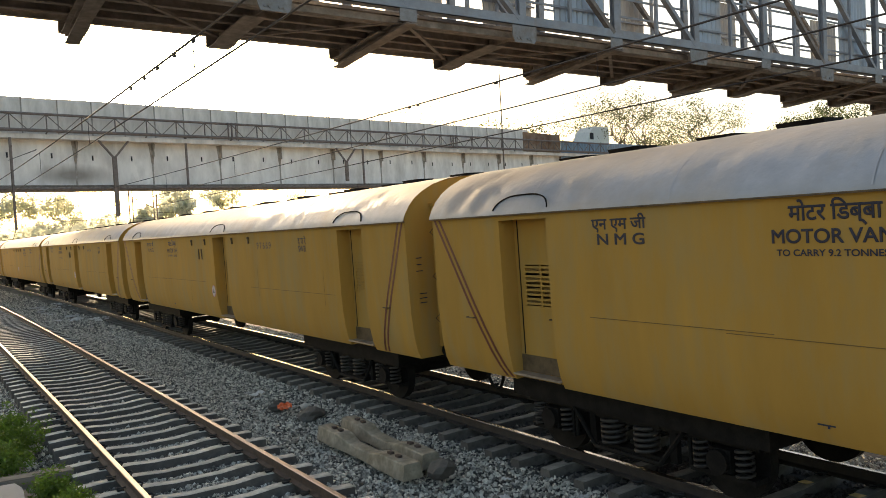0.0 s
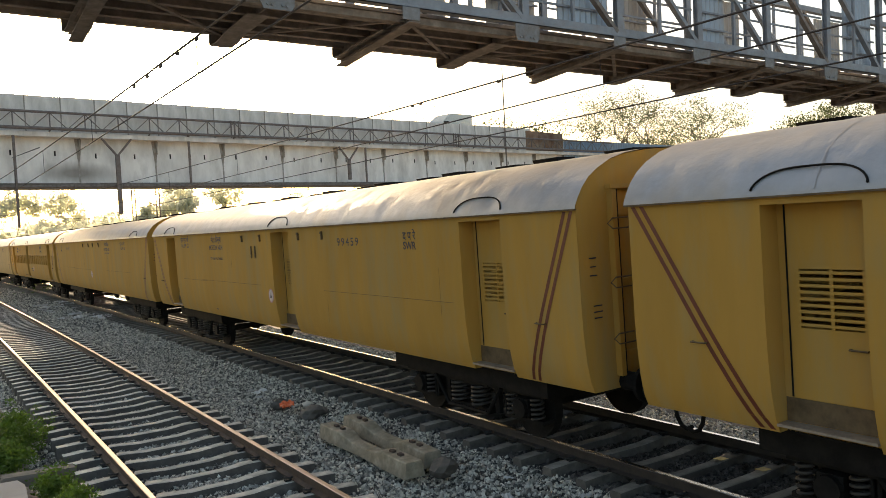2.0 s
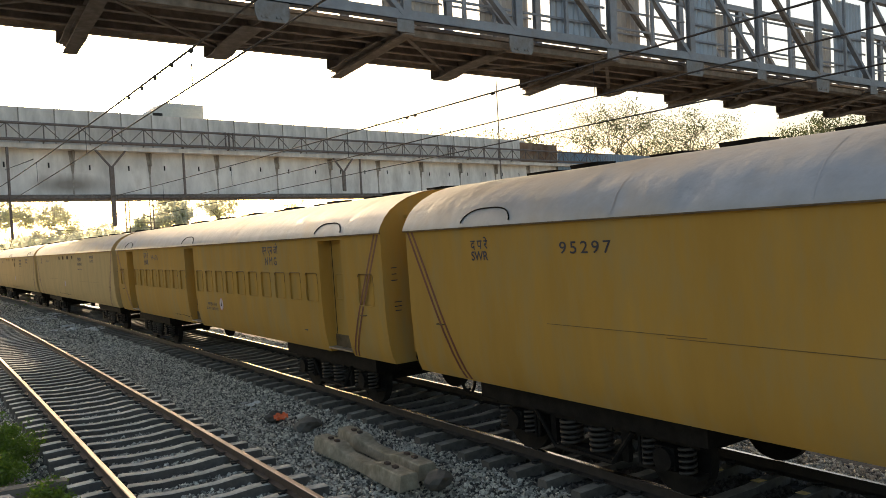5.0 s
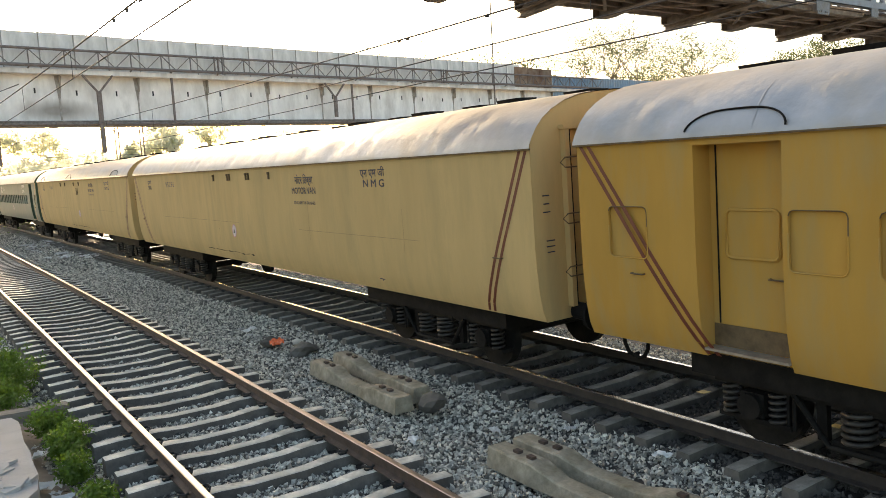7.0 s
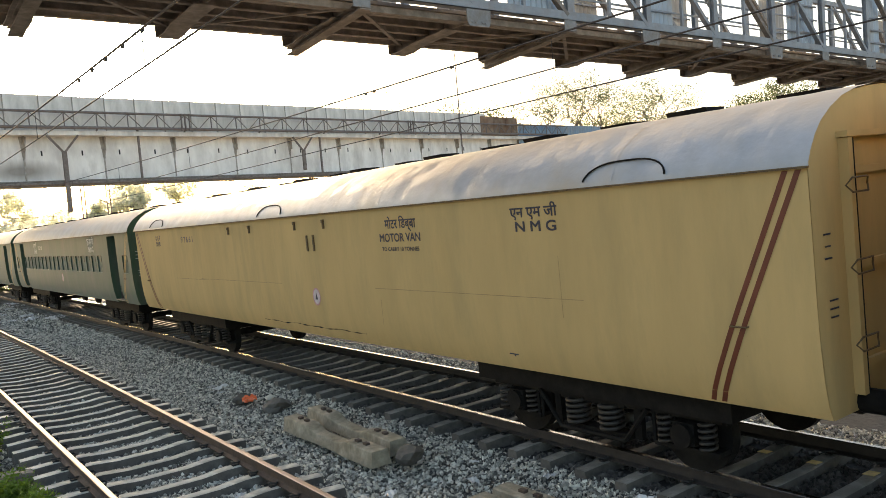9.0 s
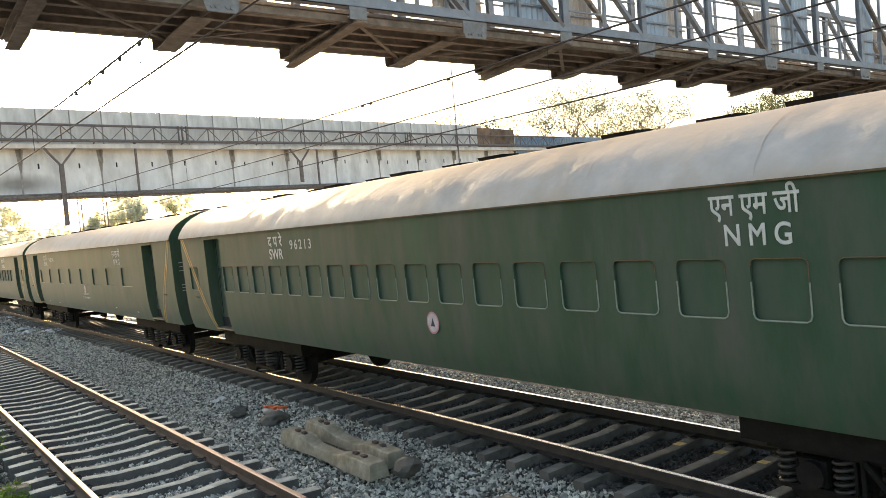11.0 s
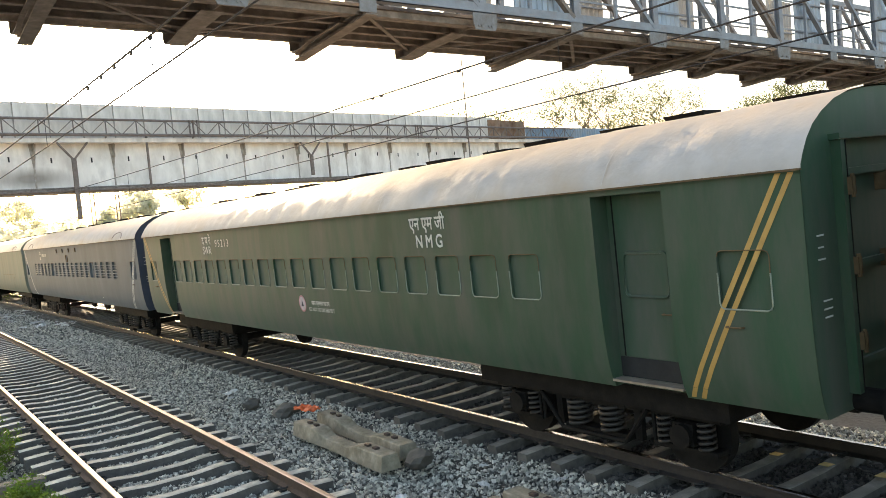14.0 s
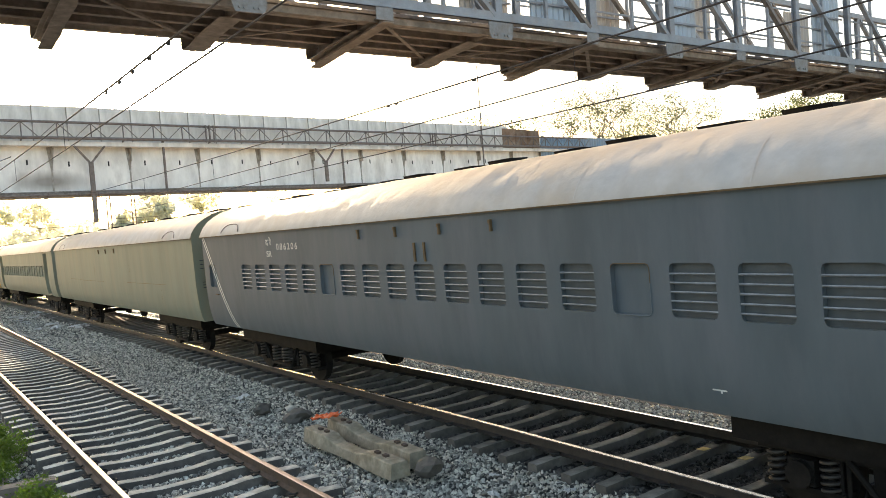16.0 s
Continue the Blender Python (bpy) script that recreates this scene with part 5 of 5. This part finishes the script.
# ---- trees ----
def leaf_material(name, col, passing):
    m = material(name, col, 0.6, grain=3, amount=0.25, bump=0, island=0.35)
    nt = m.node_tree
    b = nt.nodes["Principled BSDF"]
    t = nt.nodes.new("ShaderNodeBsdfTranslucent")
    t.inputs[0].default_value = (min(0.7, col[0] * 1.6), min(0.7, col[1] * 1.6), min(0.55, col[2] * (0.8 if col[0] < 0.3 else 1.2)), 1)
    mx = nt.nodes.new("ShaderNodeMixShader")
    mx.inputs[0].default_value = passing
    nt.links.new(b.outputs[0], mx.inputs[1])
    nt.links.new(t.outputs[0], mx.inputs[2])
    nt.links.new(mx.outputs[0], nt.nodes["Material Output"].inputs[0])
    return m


LEAF = leaf_material("olive_leaves", (0.085, 0.105, 0.048), 0.2)
# far leaves: the haze of distance put into a very pale colour
LEAF_FAR = leaf_material("haze_toned_leaves", (0.85, 0.83, 0.68), 0.8)
WEED = leaf_material("bright_weed_leaves", (0.10, 0.17, 0.025), 0.35)


def leaves_mesh(name, centres, size, per, spread, rng, mat):
    c = np.repeat(np.array(centres), per, 0)
    n = len(c)
    c = c + rng.normal(0, spread, (n, 3)) * (1, 1, 0.7)
    d = rng.normal(0, 1, (n, 3))
    d /= np.linalg.norm(d, axis=1)[:, None]
    e = np.cross(d, rng.normal(0, 1, (n, 3)))
    e /= np.linalg.norm(e, axis=1)[:, None]
    s = size * (0.6 + 0.8 * rng.random((n, 1)))
    v = np.stack([c - d * s, c + e * s * 0.45, c + d * s, c - e * s * 0.45], 1)
    me = bpy.data.meshes.new(name)
    me.from_pydata(v.reshape(-1, 3).tolist(), [], np.arange(4 * n).reshape(-1, 4).tolist())
    me.materials.append(mat)
    return me


def tree(x, y, z, height, width, seed, label, leaf_size=0.28, per=16, mat=None, bare=0.0, trunk=0.35, depth=6, low=0.35):
    r = np.random.default_rng(seed)
    t = tagged(new("tree"), label, "tree", "trees beyond the railway")
    t.matrix_basis = pose(x, y, z)
    bm = bmesh.new()
    tips = []

    def grow(p, d, length, rad, level):
        q = p + d * length
        mid = (p + q) / 2 + Vector(r.normal(0, length * 0.06, 3))
        tube(bm, [p, mid, q], rad, 6 if level < 2 else 4, taper=rad * 0.62)
        if level >= depth:
            tips.append(q)
            return
        if level >= depth - 2:
            tips.append(q)
        for k in range(3 if level < 3 else 2):
            a = r.random() * 6.28
            sp = (0.45 + 0.4 * r.random()) * (width / height) * 1.25
            nd = (d + Vector((math.cos(a) * sp, math.sin(a) * sp, 0.12 * r.random()))).normalized()
            grow(q, nd, length * (0.68 + 0.2 * r.random()), rad * 0.6, level + 1)

    grow(Vector((0, 0, 0)), Vector((0.03, 0, 1)), height * low, trunk, 0)
    part("trunk", bm, BARK, t)
    zmax = max(p.z for p in tips)
    k = height / zmax * 0.97
    for v in t.children[0].data.vertices:
        v.co.z *= k
    keep = [(p.x, p.y, p.z * k) for p in tips if r.random() > bare]
    if keep:
        part("crown", leaves_mesh("crown", keep, leaf_size, per, height * 0.035, r, mat or LEAF), None, t)
    return t


tree(73, 72, -0.6, 19.5, 27, 3, "broad spreading tree with thin olive foliage", 0.12, 26, bare=0.25, low=0.27)
tree(87.5, 67, -0.6, 18.9, 24, 5, "broad spreading tree with thin olive foliage", 0.12, 28, bare=0.2, low=0.27)
tree(89, 55, -0.6, 15.9, 12, 7, "leafy green tree behind the footbridge", 0.15, 18, low=0.3)
tree(58.1, 81.4, -0.6, 17.0, 8, 9, "small leafy treetop above the bridge", 0.14, 20, low=0.4)
tree(40.4, 74.8, -0.6, 17.0, 5, 11, "nearly bare tree with thin twigs", 0.12, 3, bare=0.7, low=0.4, trunk=0.2)
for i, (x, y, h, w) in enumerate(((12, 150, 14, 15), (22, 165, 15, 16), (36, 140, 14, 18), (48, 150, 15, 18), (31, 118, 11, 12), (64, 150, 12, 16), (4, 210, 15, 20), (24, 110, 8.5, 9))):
    tree(x, y, -0.6, h, w, 20 + i, "distant tree beyond the bridge, haze put in its leaf colour", 0.42, 5, mat=LEAF_FAR, low=0.14, trunk=0.07, depth=5)


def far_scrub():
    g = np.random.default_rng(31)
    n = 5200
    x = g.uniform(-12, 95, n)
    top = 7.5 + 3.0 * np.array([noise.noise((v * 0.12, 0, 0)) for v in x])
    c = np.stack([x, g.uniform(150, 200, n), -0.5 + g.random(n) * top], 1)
    tagged(new("far_scrub", leaves_mesh("far_scrub", c, 0.7, 6, 0.5, g, LEAF_FAR)), "pale scrub along the far side of the yard, haze put in its colour", "scrub", kind="stuff")


far_scrub()


def weeds(x, y, r, h, n, seed):
    g = np.random.default_rng(seed)
    c = np.stack([x + g.normal(0, r, n), y + g.normal(0, r * 1.8, n), -0.3 + np.abs(g.normal(0, h, n))], 1)
    ob = new("weeds", leaves_mesh("weeds", c, 0.028, 26, 0.05, g, WEED))
    tagged(ob, "bright green low weeds beside the track", "weeds", kind="stuff")


weeds(0.95, 15.2, 0.22, 0.20, 420, 1)
weeds(0.75, 13.6, 0.16, 0.16, 160, 3)
weeds(1.28, 10.6, 0.09, 0.13, 130, 2)
weeds(1.22, 11.7, 0.10, 0.12, 80, 4)
weeds(1.20, 9.6, 0.07, 0.10, 70, 5)
weeds(1.3, 8.7, 0.06, 0.08, 50, 7)
weeds(7.9, 62.0, 1.2, 0.5, 120, 6)


# ---- loose things beside the tracks ----
def spare_sleeper(x, y, rz, z, ln=2.75, label="spare concrete sleeper lying on the ballast"):
    s = tagged(new("concrete_sleeper"), label, "sleeper", "spare concrete sleepers")
    s.matrix_basis = pose(x, y, z, 0, 0, rz)
    bm = bmesh.new()
    st = ((-0.5, 0.0, 0.12), (-0.40, 0.0, 0.125), (-0.24, 0.0, 0.125), (-0.12, -0.075, 0.10), (0.12, -0.075, 0.10), (0.24, 0.0, 0.125), (0.40, 0.0, 0.125), (0.5, 0.0, 0.12))
    rows = [[bm.verts.new((x * ln, yy, zz)) for yy, zz in ((-w - 0.03, -0.21), (-w, zt - 0.015), (-w + 0.015, zt), (w - 0.015, zt), (w, zt - 0.015), (w + 0.03, -0.21))] for x, zt, w in st]
    for a, b in zip(rows, rows[1:]):
        for i in range(5):
            bm.faces.new((a[i], a[i + 1], b[i + 1], b[i]))
        bm.faces.new((a[5], a[0], b[0], b[5]))
    bm.faces.new(rows[0])
    bm.faces.new(rows[-1][::-1])
    part("block", bm, OLD_CONCRETE, s)
    for u in (-0.37, -0.29, 0.29, 0.37):
        part("insert", boxes((u * ln - 0.045, u * ln + 0.045, -0.03, 0.03, -0.02, 0.03)), RAIL, s, "rusty cast-iron insert")
    return s


spare_sleeper(5.05, 10.15, 89, -0.02)
spare_sleeper(5.53, 10.40, 87, -0.03)
spare_sleeper(4.88, 5.25, 89, -0.03)
spare_sleeper(5.30, 5.30, 91, -0.04)


def boulder(name, x, y, z, r, seed, mat, label, squash=0.7):
    g = np.random.default_rng(seed)
    bm = bmesh.new()
    bmesh.ops.create_icosphere(bm, subdivisions=2, radius=r)
    o = g.random(3) * 50
    for v in bm.verts:
        k = 1 + 0.6 * noise.noise(Vector(v.co) / r * 1.1 + Vector(o)) + 0.15 * noise.noise(Vector(v.co) / r * 3 + Vector(o))
        v.co = Vector((v.co.x * k, v.co.y * k, v.co.z * k * squash))
    ob = part(name, bm, mat)
    ob.matrix_basis = pose(x, y, z)
    return tagged(ob, label, "rock", "loose rocks by the track")


boulder("rock", 5.38, 8.62, -0.14, 0.19, 1, SHADED_SIDE_ROCK, "rough grey rock beside the spare sleepers")
boulder("rock", 5.60, 13.3, -0.24, 0.26, 2, SHADED_SIDE_ROCK, "dark broken rock on the ballast", 0.5)

boulder("rock", 5.35, 14.35, -0.26, 0.16, 3, SHADED_SIDE_ROCK, "dark broken rock beside an orange rag", 0.6)
boulder("rock", 5.52, 14.6, -0.27, 0.14, 4, SHADED_SIDE_ROCK, "dark broken rock on the ballast", 0.6)
boulder("rock", 5.75, 13.9, -0.25, 0.11, 5, CONCRETE, "pale grey stone on the ballast", 0.6)


def wooden_beam():
    b = tagged(new("timber_beam"), "old grey squared timber lying by the sleeper ends", "timber")
    bm = bmesh.new()
    box(bm, -0.46, 0.46, -0.13, 0.13, -0.16, 0.0)
    bmesh.ops.bevel(bm, geom=bm.edges[:], offset=0.015, segments=2, affect="EDGES")
    part("beam", bm, TIMBER, b)
    b.matrix_basis = pose(1.08, 12.25, -0.10, 0, 2, 1)


TIMBER = material("weathered_timber", (0.20, 0.18, 0.15), 0.9, grain=6, amount=0.3, dirt=(0.10, 0.09, 0.07), dirt_scale=3, stretch=(0.3, 4, 4), bump=0.4, bump_scale=20)
PALE = material("pale_cement", (0.42, 0.40, 0.37), 0.9, grain=5, amount=0.15, dirt=(0.34, 0.32, 0.28), dirt_scale=2.5, bump=0.25, bump_scale=25)
PAPER = material("dirty_white_scraps", (0.62, 0.61, 0.58), 0.8, grain=10, amount=0.15, bump=0.2, per_piece=0.35)
wooden_beam()


def slab():
    """A cement slab with a ragged, broken edge towards the track."""
    s = tagged(new("cement_slab"), "cracked pale cement slab edge beside the drain", "slab")
    bm = bmesh.new()
    g = np.random.default_rng(5)
    edge = [(-1.2, 11.9), (0.78, 11.75)] + [(0.80 + 0.05 * g.random(), 11.5 - 0.25 * i) for i in range(9)] + [(0.80, 9.2), (0.74, 8.75), (0.60, 8.5), (-1.2, 8.5)]
    top = [bm.verts.new((x, y, -0.05 + 0.01 * g.random())) for x, y in edge]
    low = [bm.verts.new((x - 0.04 * g.random(), y, -0.5)) for x, y in edge]
    bm.faces.new(top)
    n = len(edge)
    for i in range(n):
        j = (i + 1) % n
        bm.faces.new((top[i], top[j], low[j], low[i]))
    bm.faces.new(low[::-1])
    part("slab", bm, PALE, s)
    for i in range(9):
        b = bmesh.new()
        r = 0.09 + 0.09 * g.random()
        m = pose(0.25 + 0.5 * g.random(), 8.65 + 1.3 * g.random(), -0.03, 8 * g.random(), 8 * g.random(), 360 * g.random())
        pts = [m @ Vector((r * math.cos(a) * (0.7 + 0.5 * g.random()), r * math.sin(a) * (0.7 + 0.5 * g.random()), 0.02)) for a in (0, 1.1, 2.3, 3.5, 4.9)]
        t = [b.verts.new(p) for p in pts]
        l = [b.verts.new((p.x, p.y, p.z - 0.035)) for p in pts]
        b.faces.new(t)
        b.faces.new(l[::-1])
        for k in range(5):
            b.faces.new((t[k], t[(k + 1) % 5], l[(k + 1) % 5], l[k]))
        part("broken_flake", b, PALE, s)


slab()


def litter(x, y, r, seed):
    g = np.random.default_rng(seed)
    bm = bmesh.new()
    n = 5
    rows = [[bm.verts.new(((i / n - 0.5) * r * 2, (j / n - 0.5) * r * 1.3, 0.03 + r * 0.5 * g.random())) for j in range(n + 1)] for i in range(n + 1)]
    for i in range(n):
        for j in range(n):
            if g.random() < 0.85:
                bm.faces.new((rows[i][j], rows[i + 1][j], rows[i + 1][j + 1], rows[i][j + 1]))
    bmesh.ops.delete(bm, geom=[v for v in bm.verts if not v.link_faces], context="VERTS")
    bmesh.ops.solidify(bm, geom=bm.faces[:], thickness=0.004)
    ob = part("litter", bm, PAPER)
    ob.matrix_basis = pose(x, y, bed_height(x, y) if x > 1.2 else -0.42, 0, 0, g.random() * 360)
    tagged(ob, "crumpled dirty white litter on the ground", "litter", "scattered litter")


g0 = np.random.default_rng(12)
for x, y in ((5.5, 16.4), (5.6, 16.1), (5.45, 15.7), (5.7, 31.8), (5.9, 33.0), (5.5, 35.0), (1.0, 9.2), (0.97, 9.45), (0.95, 9.7), (1.02, 10.9), (0.98, 11.3), (4.6, 7.9), (6.0, 8.1), (6.2, 6.9), (5.6, 7.6), (3.3, 9.2), (6.3, 5.6)):
    litter(x, y, 0.05 + 0.10 * g0.random(), int(x * 100 + y * 10))
for i in range(26):
    litter(4.6 + 2.0 * g0.random(), 36 + 14 * g0.random(), 0.12 + 0.16 * g0.random(), 300 + i)


# ---- what moves ----
def cloth():
    c = tagged(new("orange_cloth"), "crumpled orange plastic rag lying on the ballast", "rag")
    bm = bmesh.new()
    g = np.random.default_rng(8)
    n, m = 12, 7
    rows = [[bm.verts.new(((i / n - 0.5) * 0.50, (j / m - 0.5) * 0.26, 0.05 + 0.05 * noise.noise((i * 0.6, j * 0.7, 2)) + 0.03 * g.random())) for j in range(m + 1)] for i in range(n + 1)]
    for i in range(n):
        for j in range(m):
            if abs(i - n / 2) + abs(j - m / 2) * 1.2 < 8:
                bm.faces.new((rows[i][j], rows[i + 1][j], rows[i + 1][j + 1], rows[i][j + 1]))
    bmesh.ops.delete(bm, geom=[v for v in bm.verts if not v.link_faces], context="VERTS")
    bmesh.ops.solidify(bm, geom=bm.faces[:], thickness=0.006)
    part("rag", bm, ORANGE, c)
    return c


ORANGE = material("orange_plastic", (0.75, 0.13, 0.03), 0.5, grain=12, amount=0.25, bump=0.2)
CLOTH = cloth()


def truck():
    t = tagged(new("truck"), "white box van driving over the road bridge", "truck")
    bm = bmesh.new()
    prof = ((-2.4, 0.5), (-2.45, 1.6), (-1.85, 2.75), (-0.9, 3.4), (1.9, 3.4), (1.9, 0.5))
    a = [bm.verts.new((x, -1.0, z)) for x, z in prof]
    b = [bm.verts.new((x, 1.0, z)) for x, z in prof]
    bm.faces.new(a)
    bm.faces.new(b[::-1])
    for i in range(6):
        bm.faces.new((a[i], a[(i + 1) % 6], b[(i + 1) % 6], b[i]))
    part("body", bm, WHITE, t)
    part("side_window", boxes((-1.9, -1.2, -1.012, -1.0, 1.9, 2.65)), DARK, t)
    for x in (-1.5, 1.1):
        for y in (-0.95, 0.75):
            bm = bmesh.new()
            cylinder(bm, (x, y, 0.4), (0, 1, 0), 0.4, 0.2, 18)
            part("wheel", bm, BLACK, t)
    return t


TRUCK = truck()


def motions():
    times = [0.5 * i for i in range(33)]
    cant = -1.1
    lead_t, lead = (0, 9, 10.5, 12, 12.5, 13.5, 14, 14.5, 15, 15.5, 16), (0, 0, -0.1, -0.16, -0.18, -0.19, -0.18, -0.13, -0.08, -0.03, 0)   # small changes of pace
    for k, c in enumerate(TRAIN):
        rows = []
        for t in times:
            s = -9.715 - 11.992 * t - 0.0039 * t * t + PITCH * k + float(np.interp(t, lead_t, lead))
            e = s + LENGTH
            yaw = math.degrees(math.atan2(-(off(e) - off(s)), LENGTH))
            rows.append((t, pose(TRACK_B + off(s) + 0.03, s, 0.03, 0, cant, yaw)))
        walk(c, rows)
    # the rag slides in the draught of the train
    walk(CLOTH, [(0, pose(5.36, 13.95, -0.24, 0, 0, 70)), (9.7, pose(5.36, 13.95, -0.24, 0, 0, 70)), (10.6, pose(5.25, 13.0, 0.1, 20, 10, 90)), (11.7, pose(5.34, 11.85, 0.0, 0, 0, 110)),
                 (14.5, pose(5.35, 11.8, 0.0, 0, 0, 105)), (16, pose(5.40, 11.6, 0.0, 0, 8, 130))])
    walk(TRUCK, [(t, OB @ pose(x, 2.2, 9.8)) for t, x in ((0, 59.6), (0.8, 49.6), (1.6, 40.5), (2.4, 31.9), (2.8, 27.8), (5.4, 5.5), (8, -16), (12, -34), (16, -41))])


motions()
